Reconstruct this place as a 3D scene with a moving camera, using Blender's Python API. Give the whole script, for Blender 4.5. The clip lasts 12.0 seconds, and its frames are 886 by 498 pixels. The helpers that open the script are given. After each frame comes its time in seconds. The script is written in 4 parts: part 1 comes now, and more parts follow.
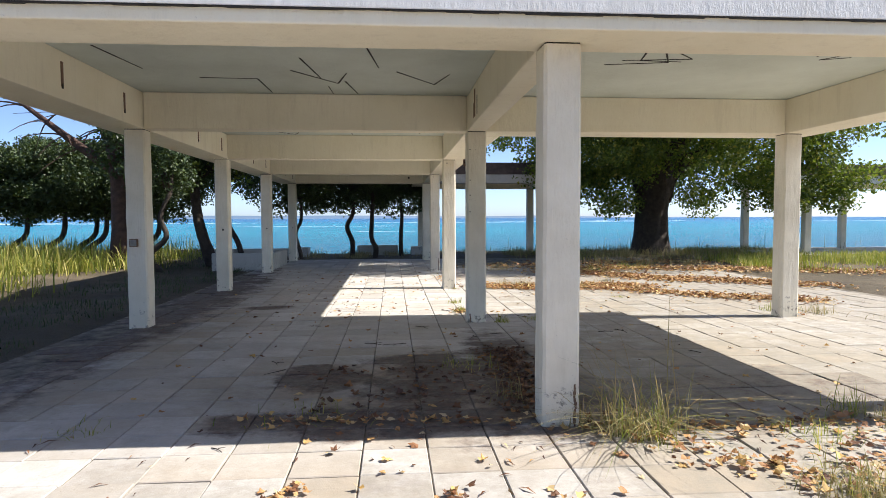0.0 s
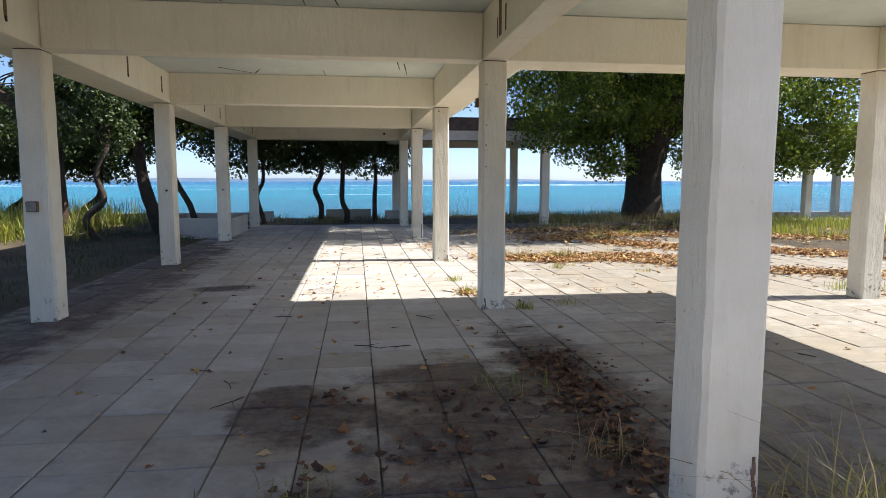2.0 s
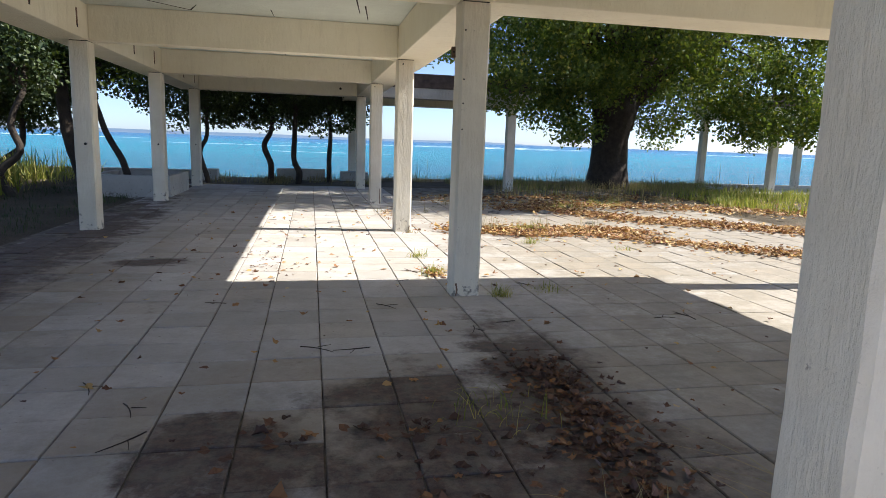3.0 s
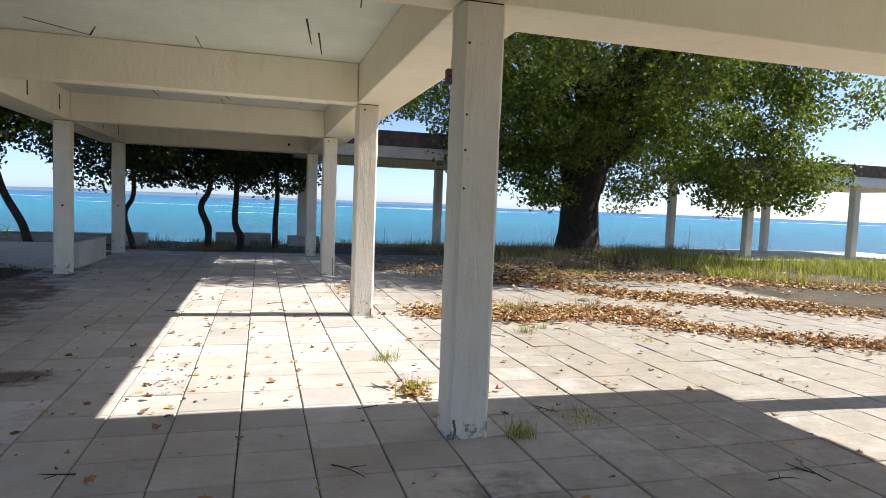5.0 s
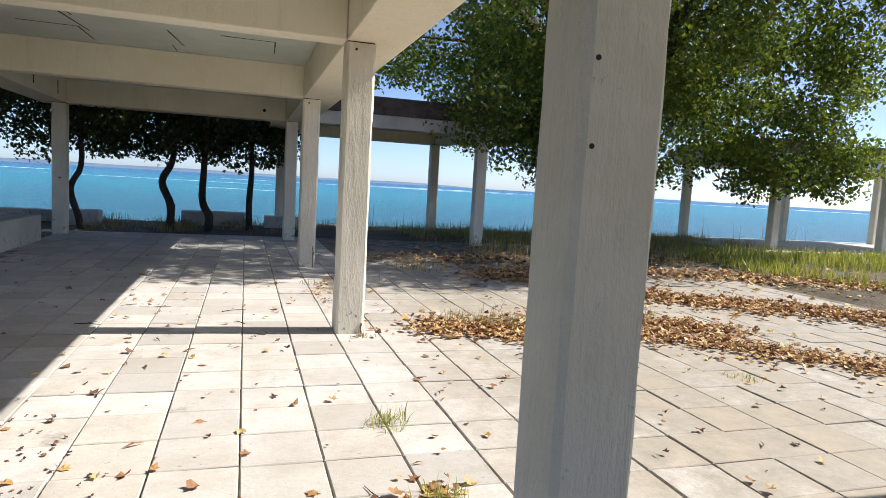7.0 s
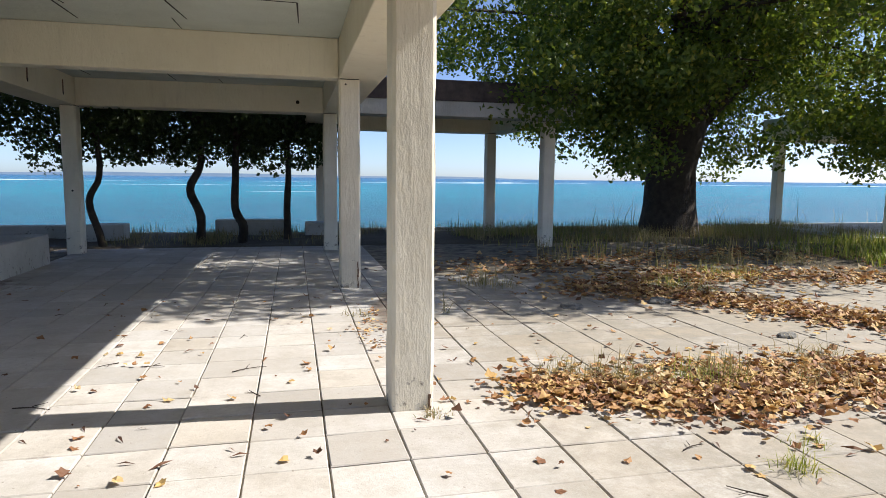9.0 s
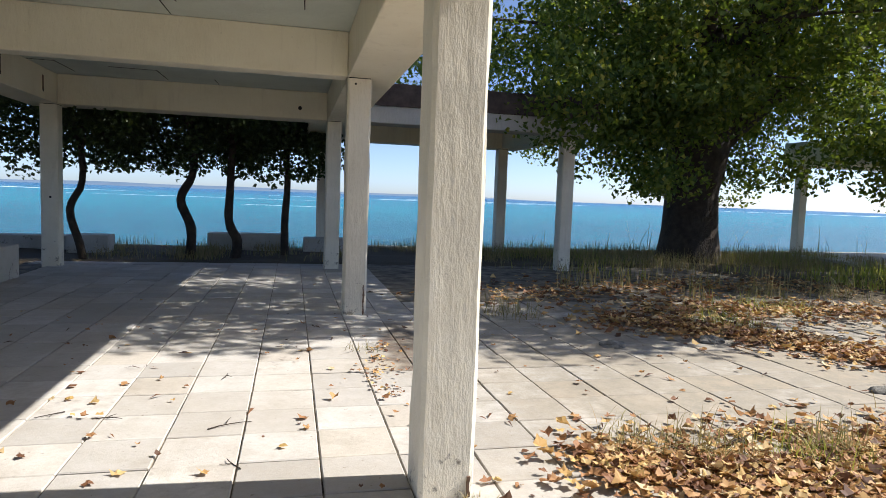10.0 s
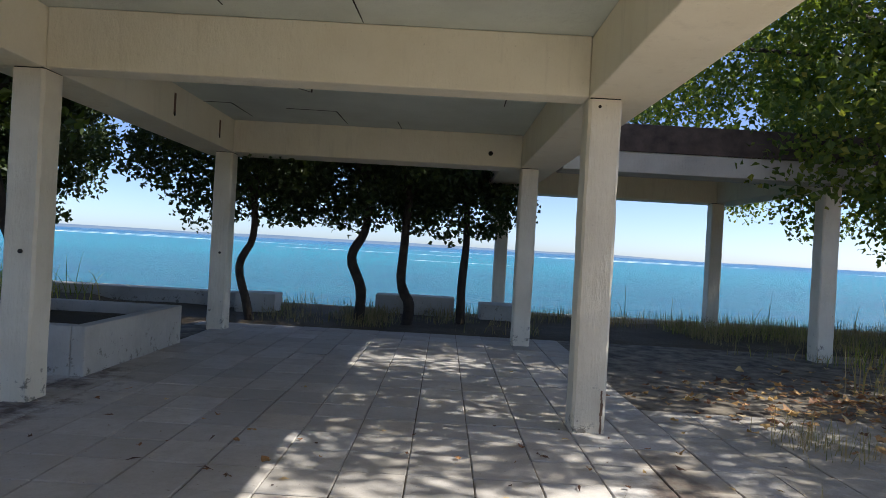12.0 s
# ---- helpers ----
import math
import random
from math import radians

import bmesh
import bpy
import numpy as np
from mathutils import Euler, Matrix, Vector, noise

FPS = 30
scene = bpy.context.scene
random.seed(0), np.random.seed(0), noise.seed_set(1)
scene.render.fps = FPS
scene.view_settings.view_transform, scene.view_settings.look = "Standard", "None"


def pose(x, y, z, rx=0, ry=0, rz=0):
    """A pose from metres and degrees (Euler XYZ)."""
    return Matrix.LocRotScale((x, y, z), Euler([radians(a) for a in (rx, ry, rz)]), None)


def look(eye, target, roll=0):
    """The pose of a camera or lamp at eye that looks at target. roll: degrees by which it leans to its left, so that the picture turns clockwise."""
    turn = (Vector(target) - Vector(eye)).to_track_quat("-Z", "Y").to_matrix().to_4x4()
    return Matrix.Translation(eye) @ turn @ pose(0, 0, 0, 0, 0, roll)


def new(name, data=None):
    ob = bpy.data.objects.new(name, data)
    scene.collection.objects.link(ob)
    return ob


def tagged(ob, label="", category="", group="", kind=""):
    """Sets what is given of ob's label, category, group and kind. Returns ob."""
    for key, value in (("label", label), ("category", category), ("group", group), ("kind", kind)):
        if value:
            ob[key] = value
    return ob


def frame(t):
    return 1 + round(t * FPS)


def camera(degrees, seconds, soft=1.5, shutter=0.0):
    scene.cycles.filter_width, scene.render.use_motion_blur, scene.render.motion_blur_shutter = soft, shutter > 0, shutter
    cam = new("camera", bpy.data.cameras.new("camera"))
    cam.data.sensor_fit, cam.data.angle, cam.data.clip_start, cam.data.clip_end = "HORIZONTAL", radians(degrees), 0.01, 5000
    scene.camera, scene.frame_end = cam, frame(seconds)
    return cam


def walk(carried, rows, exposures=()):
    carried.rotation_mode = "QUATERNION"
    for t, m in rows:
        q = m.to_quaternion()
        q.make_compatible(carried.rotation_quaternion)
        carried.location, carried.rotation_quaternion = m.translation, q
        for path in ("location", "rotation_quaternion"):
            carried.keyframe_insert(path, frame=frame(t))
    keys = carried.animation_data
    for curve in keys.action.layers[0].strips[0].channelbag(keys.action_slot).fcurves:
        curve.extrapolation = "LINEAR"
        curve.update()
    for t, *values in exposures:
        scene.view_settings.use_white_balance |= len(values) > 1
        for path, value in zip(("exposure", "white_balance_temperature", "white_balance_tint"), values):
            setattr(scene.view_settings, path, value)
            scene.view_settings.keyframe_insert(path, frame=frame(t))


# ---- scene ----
cam = camera(69.9, 12.0, 0.5)
PATH = [
    (0, (-0.141, 0.336, 1.534), (0.017, 2.328, 1.436), -0.2),
    (0.5, (-0.178, 0.892, 1.564), (-0.035, 2.882, 1.425), 1.4),
    (1, (-0.256, 1.416, 1.499), (-0.098, 3.373, 1.117), 1.6),
    (1.5, (-0.363, 1.923, 1.476), (-0.152, 3.894, 1.214), 0.8),
    (2, (-0.451, 2.490, 1.461), (-0.184, 4.461, 1.248), 0.0),
    (2.5, (-0.396, 3.073, 1.485), (-0.048, 5.027, 1.241), 1.8),
    (3, (-0.414, 3.572, 1.491), (-0.007, 5.502, 1.16), 1.9),
    (4.8, (-0.213, 5.489, 1.525), (0.346, 7.399, 1.326), 2.1),
    (5, (-0.24, 5.69, 1.506), (0.314, 7.607, 1.37), 2.2),
    (5.5, (-0.181, 6.29, 1.495), (0.338, 8.215, 1.342), 0.1),
    (6, (-0.06, 6.773, 1.532), (0.464, 8.699, 1.4), 2.4),
    (6.5, (-0.012, 7.35, 1.49), (0.569, 9.256, 1.316), 3.8),
    (8.3, (0.312, 9.319, 1.481), (0.936, 11.207, 1.263), 1.6),
    (8.5, (0.315, 9.525, 1.464), (0.885, 11.441, 1.381), 1.5),
    (9, (0.352, 10.088, 1.498), (0.807, 12.023, 1.277), 0.6),
    (9.5, (0.35, 10.619, 1.489), (0.846, 12.525, 1.14), 1.6),
    (10, (0.341, 11.148, 1.442), (0.806, 13.087, 1.279), 2.1),
    (10.5, (0.297, 11.724, 1.467), (0.759, 13.665, 1.325), 2.3),
    (11, (0.165, 12.345, 1.487), (0.575, 14.28, 1.196), 3.5),
    (11.5, (0.034, 12.86, 1.484), (0.28, 14.841, 1.362), 1.2),
    (12, (-0.185, 13.403, 1.476), (-0.19, 15.403, 1.471), 3.2),
]
EXPOSURES = [(0, 1.0), (3, 1.02), (5, 0.97), (8.5, 0.74), (11, 0.82), (12, 0.85)]
walk(cam, [(t, look(eye, target, roll)) for t, eye, target, roll in PATH], EXPOSURES)
SKY_STRENGTH, SUN_STRENGTH = 0.125, 5.0
RNG = np.random.default_rng(7)

# ---- world and sun ----
SUN_DIR = Vector((-1.0, 0.055, -1.0)).normalized()
world = bpy.data.worlds.new("sky")
scene.world = world
world.use_nodes = True
wn = world.node_tree
sky = wn.nodes.new("ShaderNodeTexSky")
sky.sky_type = 'NISHITA'
sky.sun_disc = False
sky.sun_elevation = radians(45)
sky.sun_rotation = radians(90)
sky.air_density, sky.dust_density, sky.ozone_density = 0.5, 0.6, 3.0
haze = wn.nodes.new("ShaderNodeMix")
haze.data_type, haze.blend_type = 'RGBA', 'MULTIPLY'
haze.inputs[0].default_value = 1.0
haze.inputs[7].default_value = (0.94, 0.92, 0.94, 1)
wn.links.new(sky.outputs[0], haze.inputs[6])
wn.links.new(haze.outputs[2], wn.nodes["Background"].inputs[0])
wn.nodes["Background"].inputs[1].default_value = SKY_STRENGTH
sun = new("sun", bpy.data.lights.new("sun", 'SUN'))
sun.data.energy = SUN_STRENGTH
sun.data.angle = radians(0.53)
sun.data.color = (1.0, 0.962, 0.9)
sun.matrix_world = look((20, 0, 30), Vector((20, 0, 30)) + SUN_DIR)


# ---- materials ----
class Mat:
    """A node material under construction, with short helpers."""

    def __init__(self, name, rough=0.8):
        self.m = bpy.data.materials.new(name)
        self.m.use_nodes = True
        self.t = self.m.node_tree
        self.b = self.t.nodes["Principled BSDF"]
        self.b.inputs["Roughness"].default_value = rough
        self.geo = self.t.nodes.new("ShaderNodeNewGeometry")

    def link(self, a, b):
        self.t.links.new(a, b)

    def noise(self, scale, detail=4.0, rough=0.6, stretch=(1, 1, 1), vec=None):
        mp = self.t.nodes.new("ShaderNodeMapping")
        mp.inputs["Scale"].default_value = stretch
        self.link(vec or self.geo.outputs["Position"], mp.inputs["Vector"])
        n = self.t.nodes.new("ShaderNodeTexNoise")
        n.inputs["Scale"].default_value = scale
        n.inputs["Detail"].default_value = detail
        n.inputs["Roughness"].default_value = rough
        self.link(mp.outputs[0], n.inputs["Vector"])
        return n.outputs["Fac"]

    def ramp(self, fac, stops):
        r = self.t.nodes.new("ShaderNodeValToRGB")
        e = r.color_ramp.elements
        while len(e) < len(stops):
            e.new(0.5)
        for el, (p, c) in zip(e, stops):
            el.position = p
            el.color = (*c, 1) if len(c) == 3 else c
        self.link(fac, r.inputs[0])
        return r.outputs[0]

    def math(self, op, a, b=0.0, c=0.0, clamp=False):
        n = self.t.nodes.new("ShaderNodeMath")
        n.operation = op
        n.use_clamp = clamp
        for i, v in enumerate((a, b, c)):
            if isinstance(v, (int, float)):
                n.inputs[i].default_value = v
            else:
                self.link(v, n.inputs[i])
        return n.outputs[0]

    def mix(self, fac, a, b, blend='MIX'):
        n = self.t.nodes.new("ShaderNodeMix")
        n.data_type = 'RGBA'
        n.blend_type = blend
        for k, v in ((0, fac), (6, a), (7, b)):
            if isinstance(v, (int, float)):
                n.inputs[k].default_value = v
            elif isinstance(v, tuple):
                n.inputs[k].default_value = (*v, 1)
            else:
                self.link(v, n.inputs[k])
        return n.outputs[2]

    def xyz(self):
        s = self.t.nodes.new("ShaderNodeSeparateXYZ")
        self.link(self.geo.outputs["Position"], s.inputs[0])
        return s.outputs

    def bump(self, height, strength=0.3, dist=0.01):
        n = self.t.nodes.new("ShaderNodeBump")
        n.inputs["Strength"].default_value = strength
        n.inputs["Distance"].default_value = dist
        self.link(height, n.inputs["Height"])
        self.link(n.outputs[0], self.b.inputs["Normal"])

    def colour(self, c):
        if isinstance(c, tuple):
            self.b.inputs["Base Color"].default_value = (*c, 1)
        else:
            self.link(c, self.b.inputs["Base Color"])
        return self


def whitewash(name, base, dark, streak=True, base_dirt=False):
    k = Mat(name, 0.85)
    big = k.noise(0.9, 5, 0.65)
    fine = k.noise(14, 6, 0.7)
    col = k.mix(k.ramp(big, [(0.35, (0, 0, 0)), (0.75, (1, 1, 1))]), base, dark)
    if streak:
        st = k.noise(2.2, 6, 0.7, (3, 3, 0.35))
        col = k.mix(k.math('MULTIPLY', k.ramp(st, [(0.55, (0, 0, 0)), (0.8, (1, 1, 1))]), 0.3), col, (0.42, 0.36, 0.27))
    if base_dirt:
        z = k.xyz()[2]
        low = k.math('SUBTRACT', 1.0, k.math('DIVIDE', z, 0.55), clamp=True)
        spots = k.ramp(k.math('ADD', k.noise(9, 6, 0.75), k.math('MULTIPLY', low, 0.13)), [(0.66, (0, 0, 0)), (0.74, (1, 1, 1))])
        col = k.mix(k.math('MULTIPLY', spots, 0.75), col, (0.12, 0.1, 0.08))
    pits = k.ramp(k.noise(38, 3, 0.6), [(0.68, (0, 0, 0)), (0.76, (1, 1, 1))])
    col = k.mix(k.math('MULTIPLY', pits, 0.3), col, (0.3, 0.26, 0.2))
    k.colour(col)
    h = k.math('ADD', k.math('MULTIPLY', k.noise(18, 6, 0.7, (1, 1, 0.4)), 0.8), k.math('MULTIPLY', fine, 0.5))
    h = k.math('ADD', h, k.math('MULTIPLY', k.noise(8, 4, 0.6, (1.6, 1.6, 0.5)), 0.9))
    if base_dirt:
        h = k.math('ADD', h, k.math('MULTIPLY', k.ramp(k.noise(5, 6, 0.7, (1.3, 1.3, 0.1)), [(0.46, (0, 0, 0)), (0.56, (1, 1, 1))]), 0.18))
    k.bump(h, 0.75, 0.015)
    return k.m


M_COLUMN = whitewash("column_whitewash", (0.8, 0.745, 0.62), (0.62, 0.56, 0.44), True, True)
M_BEAM = whitewash("beam_whitewash", (0.86, 0.8, 0.65), (0.77, 0.7, 0.54))
M_FASCIA = whitewash("fascia_whitewash", (0.89, 0.87, 0.83), (0.82, 0.8, 0.75))
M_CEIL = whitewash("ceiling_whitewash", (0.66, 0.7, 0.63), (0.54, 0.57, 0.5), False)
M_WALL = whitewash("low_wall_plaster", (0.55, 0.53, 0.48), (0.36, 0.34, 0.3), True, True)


def plain(name, c, c2, rough=0.8, scale=8.0, bump=0.3, dist=0.01):
    k = Mat(name, rough)
    n = k.noise(scale, 6, 0.65)
    k.colour(k.mix(k.ramp(n, [(0.35, (0, 0, 0)), (0.7, (1, 1, 1))]), c, c2))
    if bump:
        k.bump(k.noise(scale * 4, 5, 0.7), bump, dist)
    return k.m


M_CRACK = plain("open_joint", (0.02, 0.018, 0.015), (0.05, 0.045, 0.04), 0.95, 12, 0)
M_ROOFTAR = plain("roof_felt", (0.05, 0.035, 0.03), (0.11, 0.08, 0.065), 0.9, 5)
M_RUST = plain("rust", (0.13, 0.07, 0.04), (0.22, 0.14, 0.09), 0.85, 20)
M_BARK = plain("bark", (0.035, 0.026, 0.02), (0.08, 0.06, 0.045), 0.95, 6, 0.9, 0.05)
M_REDBARK = plain("reddish_bark", (0.06, 0.034, 0.026), (0.12, 0.07, 0.05), 0.95, 7, 0.9, 0.05)
M_ROCK = plain("rock", (0.1, 0.1, 0.09), (0.24, 0.22, 0.19), 0.9, 12, 0.7, 0.02)
M_JOINT = plain("joint_soil", (0.05, 0.04, 0.03), (0.3, 0.255, 0.19), 0.95, 3.5)
M_FOAM = plain("foam", (0.7, 0.75, 0.78), (0.5, 0.6, 0.66), 0.7, 0.05, 0)
# haze of the distance is put into the far land's blue colour
M_FAR_HAZE = plain("far_land_haze", (0.1, 0.16, 0.24), (0.13, 0.19, 0.27), 1.0, 0.01, 0)


def tile_material(name, per_object):
    k = Mat(name, 0.75)
    if per_object:
        rnd = k.t.nodes.new("ShaderNodeObjectInfo").outputs["Random"]
    else:
        rnd = k.geo.outputs["Random Per Island"]
    x, y, z = k.xyz()
    col = k.ramp(rnd, [(0.0, (0.39, 0.365, 0.34)), (0.25, (0.54, 0.515, 0.485)), (0.5, (0.59, 0.56, 0.53)), (0.75, (0.46, 0.435, 0.41)), (0.9, (0.53, 0.48, 0.42)), (1.0, (0.62, 0.595, 0.57))])
    big = k.noise(0.7, 6, 0.7)
    col = k.mix(k.ramp(big, [(0.45, (0, 0, 0)), (0.68, (0.6, 0.6, 0.6))]), col, (0.36, 0.32, 0.27))
    fine = k.noise(30, 6, 0.75)
    col = k.mix(k.ramp(fine, [(0.3, (0.25, 0.25, 0.25)), (0.55, (0, 0, 0))]), col, (0.3, 0.27, 0.23))
    specks = k.ramp(k.noise(26, 4, 0.6), [(0.66, (0, 0, 0)), (0.71, (1, 1, 1))])
    col = k.mix(k.math('MULTIPLY', specks, 0.6), col, (0.13, 0.1, 0.07))
    mott = k.ramp(k.noise(3.6, 8, 0.75), [(0.46, (0, 0, 0)), (0.68, (0.55, 0.55, 0.55))])
    col = k.mix(mott, col, (0.37, 0.33, 0.28))
    # old grime over front bay (with painted shade), open strip before it, eastern paving
    def patches(spots):
        total = None
        for px, py, rx, ry in spots:
            dx = k.math('DIVIDE', k.math('SUBTRACT', x, px), rx)
            dy = k.math('DIVIDE', k.math('SUBTRACT', y, py), ry)
            d = k.math('ADD', k.math('MULTIPLY', dx, dx), k.math('MULTIPLY', dy, dy))
            g = k.math('SUBTRACT', 1.0, k.math('MULTIPLY', d, 0.5), clamp=True)
            total = g if total is None else k.math('MAXIMUM', total, g)
        return total

    # west-edge spot at x -3.4 puts leaf shade into the tile colour
    old = patches(((0.3, 6.0, 2.4, 1.5), (3.4, 6.6, 2.0, 1.6), (1.0, 3.0, 4.0, 1.5), (6.2, 17.4, 3.4, 2.2), (7.0, 12.5, 2.8, 3.4), (4.2, 15.8, 2.2, 1.5), (3.6, 11.2, 1.6, 2.0), (-3.4, 9.0, 1.0, 5.0), (1.5, 17.0, 0.35, 1.0)))
    grime_and_shade = k.math('ADD', k.math('MULTIPLY', old, 0.3), k.math('ADD', k.math('MULTIPLY', k.noise(1.7, 8, 0.72), 0.8), k.math('MULTIPLY', k.math('SUBTRACT', rnd, 0.5), 0.2)))
    col = k.mix(k.math('MULTIPLY', k.ramp(grime_and_shade, [(0.48, (0, 0, 0)), (0.74, (1, 1, 1))]), 0.68), col, k.ramp(k.noise(6, 7, 0.75), [(0.35, (0.17, 0.135, 0.1)), (0.65, (0.33, 0.285, 0.225))]))
    # single tiles of a browner mix among the weathered ones
    tone = k.math('FRACT', k.math('MULTIPLY', rnd, 17.3))
    brown = k.math('MULTIPLY', k.ramp(tone, [(0.4, (0, 0, 0)), (0.75, (1, 1, 1))]), k.math('ADD', 0.1, k.math('MULTIPLY', old, 0.75)))
    col = k.mix(brown, col, (0.36, 0.29, 0.21))
    # soil washed over the floor in a few patches
    total = patches(((0.3, 6.3, 0.75, 1.3), (1.1, 6.9, 0.45, 1.9), (-0.85, 6.5, 0.5, 0.5), (1.5, 5.2, 1.6, 0.7), (1.0, 5.7, 0.9, 0.8), (0.2, 5.1, 1.6, 0.4), (-3.8, 12, 0.75, 7), (3.2, 5.6, 1.3, 0.8), (-2.2, 11.4, 0.5, 0.25), (1.45, 17.0, 0.25, 0.9)))
    blot = k.math('ADD', k.math('ADD', k.math('MULTIPLY', total, 0.5), k.noise(2.6, 7, 0.72)), k.math('MULTIPLY', k.math('SUBTRACT', rnd, 0.5), 0.16))
    soil = k.ramp(blot, [(0.66, (0, 0, 0)), (0.86, (1, 1, 1))])
    col = k.mix(k.math('MULTIPLY', soil, 0.9), col, k.ramp(k.noise(11, 5, 0.7), [(0.35, (0.03, 0.02, 0.017)), (0.6, (0.095, 0.048, 0.033)), (0.75, (0.2, 0.11, 0.065))]))
    # lichen on the open paving
    east = k.math('MULTIPLY', k.math('SUBTRACT', x, 0.8), 0.6, clamp=True)
    lich = k.ramp(k.noise(3.2, 8, 0.75), [(0.34, (0, 0, 0)), (0.6, (1, 1, 1))])
    col = k.mix(k.math('MULTIPLY', k.math('MULTIPLY', lich, east), 0.85), col, (0.3, 0.26, 0.2))
    crust = k.ramp(k.noise(4.5, 10, 0.82), [(0.44, (0, 0, 0)), (0.6, (1, 1, 1))])
    col = k.mix(k.math('MULTIPLY', crust, k.math('ADD', k.math('MULTIPLY', old, 0.35), k.math('ADD', 0.14, k.math('MULTIPLY', east, 0.45)), clamp=True)), col, (0.25, 0.225, 0.18))
    k.colour(col)
    k.bump(k.math('ADD', k.noise(45, 5, 0.7), k.math('MULTIPLY', k.noise(7, 4, 0.6), 0.8)), 0.35, 0.008)
    return k.m


M_TILE = tile_material("paving_concrete", True)
M_TILE_REST = tile_material("paving_concrete_far", False)


def ground_material():
    k = Mat("ground_soil", 0.95)
    x, y, z = k.xyz()
    n = k.noise(0.5, 8, 0.7)
    col = k.ramp(n, [(0.3, (0.045, 0.034, 0.02)), (0.5, (0.085, 0.062, 0.036)), (0.72, (0.18, 0.135, 0.085))])
    col = k.mix(k.ramp(k.noise(9, 6, 0.75), [(0.45, (0, 0, 0)), (0.65, (0.6, 0.6, 0.6))]), col, (0.08, 0.07, 0.035))
    k.colour(col)
    k.bump(k.noise(14, 7, 0.75), 0.8, 0.05)
    return k.m


M_GROUND = ground_material()


def sea_material():
    k = Mat("sea_water", 0.22)
    x, y, z = k.xyz()
    d = k.math('LOGARITHM', k.math('MAXIMUM', k.math('SUBTRACT', y, 27.0), 1.0), 10.0)
    wob = k.math('ADD', d, k.math('MULTIPLY', k.math('SUBTRACT', k.noise(1.0, 5, 0.6, (0.004, 0.02, 1)), 0.5), 0.7))
    col = k.ramp(k.math('DIVIDE', wob, 4.0), [(0.2, (0.02, 0.09, 0.13)), (0.36, (0.01, 0.14, 0.2)), (0.5, (0.008, 0.25, 0.33)), (0.6, (0.008, 0.24, 0.36)), (0.7, (0.008, 0.12, 0.3)), (1.0, (0.02, 0.1, 0.26))])
    band = k.noise(1.0, 5, 0.65, (0.02, 0.22, 1))
    col = k.mix(k.ramp(band, [(0.4, (0, 0, 0)), (0.7, (0.45, 0.45, 0.45))]), col, (0.012, 0.1, 0.17))
    # lit and dark faces of ripples and chop painted into the water colour
    rip = k.noise(1.0, 6, 0.7, (0.35, 2.2, 1))
    col = k.mix(k.ramp(rip, [(0.48, (0, 0, 0)), (0.6, (0.7, 0.7, 0.7))]), col, (0.006, 0.07, 0.13))
    col = k.mix(k.ramp(rip, [(0.3, (0.3, 0.3, 0.3)), (0.42, (0, 0, 0))]), col, (0.08, 0.4, 0.5))
    chop = k.noise(1.0, 5, 0.7, (0.12, 0.55, 1))
    col = k.mix(k.ramp(chop, [(0.47, (0, 0, 0)), (0.6, (0.6, 0.6, 0.6))]), col, (0.008, 0.075, 0.15))
    k.colour(col)
    k.b.inputs["IOR"].default_value = 1.33
    k.b.inputs["Specular IOR Level"].default_value = 0.06
    h = k.math('ADD', k.noise(1.0, 5, 0.6, (0.5, 1.6, 1)), k.math('MULTIPLY', k.noise(3.0, 4, 0.6, (0.6, 1.5, 1)), 0.5))
    k.bump(h, 1.0, 0.4)
    return k.m


M_SEA = sea_material()


def leaf_material(name, stops, through_fac=0.3, rough=0.55, tint=(0.3, 0.4, 0.02)):
    k = Mat(name, rough)
    col = k.ramp(k.geo.outputs["Random Per Island"], stops)
    k.colour(col)
    tr = k.t.nodes.new("ShaderNodeBsdfTranslucent")
    k.link(k.mix(0.35, col, tint), tr.inputs[0])
    mixer = k.t.nodes.new("ShaderNodeMixShader")
    mixer.inputs[0].default_value = through_fac
    k.link(k.b.outputs[0], mixer.inputs[1])
    k.link(tr.outputs[0], mixer.inputs[2])
    k.link(mixer.outputs[0], k.t.nodes["Material Output"].inputs[0])
    return k.m


M_LEAF = leaf_material("broad_leaf", [(0, (0.03, 0.062, 0.012)), (0.5, (0.075, 0.12, 0.018)), (0.9, (0.17, 0.21, 0.028)), (1, (0.36, 0.32, 0.05))], 0.4)
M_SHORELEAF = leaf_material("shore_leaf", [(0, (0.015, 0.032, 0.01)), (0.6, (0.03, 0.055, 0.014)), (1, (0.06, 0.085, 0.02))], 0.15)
M_GRASS = leaf_material("grass_blade", [(0, (0.12, 0.16, 0.022)), (0.5, (0.26, 0.27, 0.045)), (0.8, (0.44, 0.38, 0.09)), (1, (0.55, 0.44, 0.17))], 0.4)
M_DRYGRASS = leaf_material("dry_grass_blade", [(0, (0.1, 0.12, 0.03)), (0.35, (0.26, 0.22, 0.09)), (0.8, (0.4, 0.31, 0.15)), (1, (0.3, 0.2, 0.1))], 0.25, 0.6, (0.4, 0.35, 0.1))
M_LITTER = leaf_material("fallen_leaf", [(0, (0.08, 0.032, 0.016)), (0.25, (0.24, 0.105, 0.045)), (0.55, (0.42, 0.23, 0.09)), (0.85, (0.56, 0.37, 0.13)), (1, (0.58, 0.46, 0.29))], 0.12, 0.7, (0.5, 0.25, 0.06))
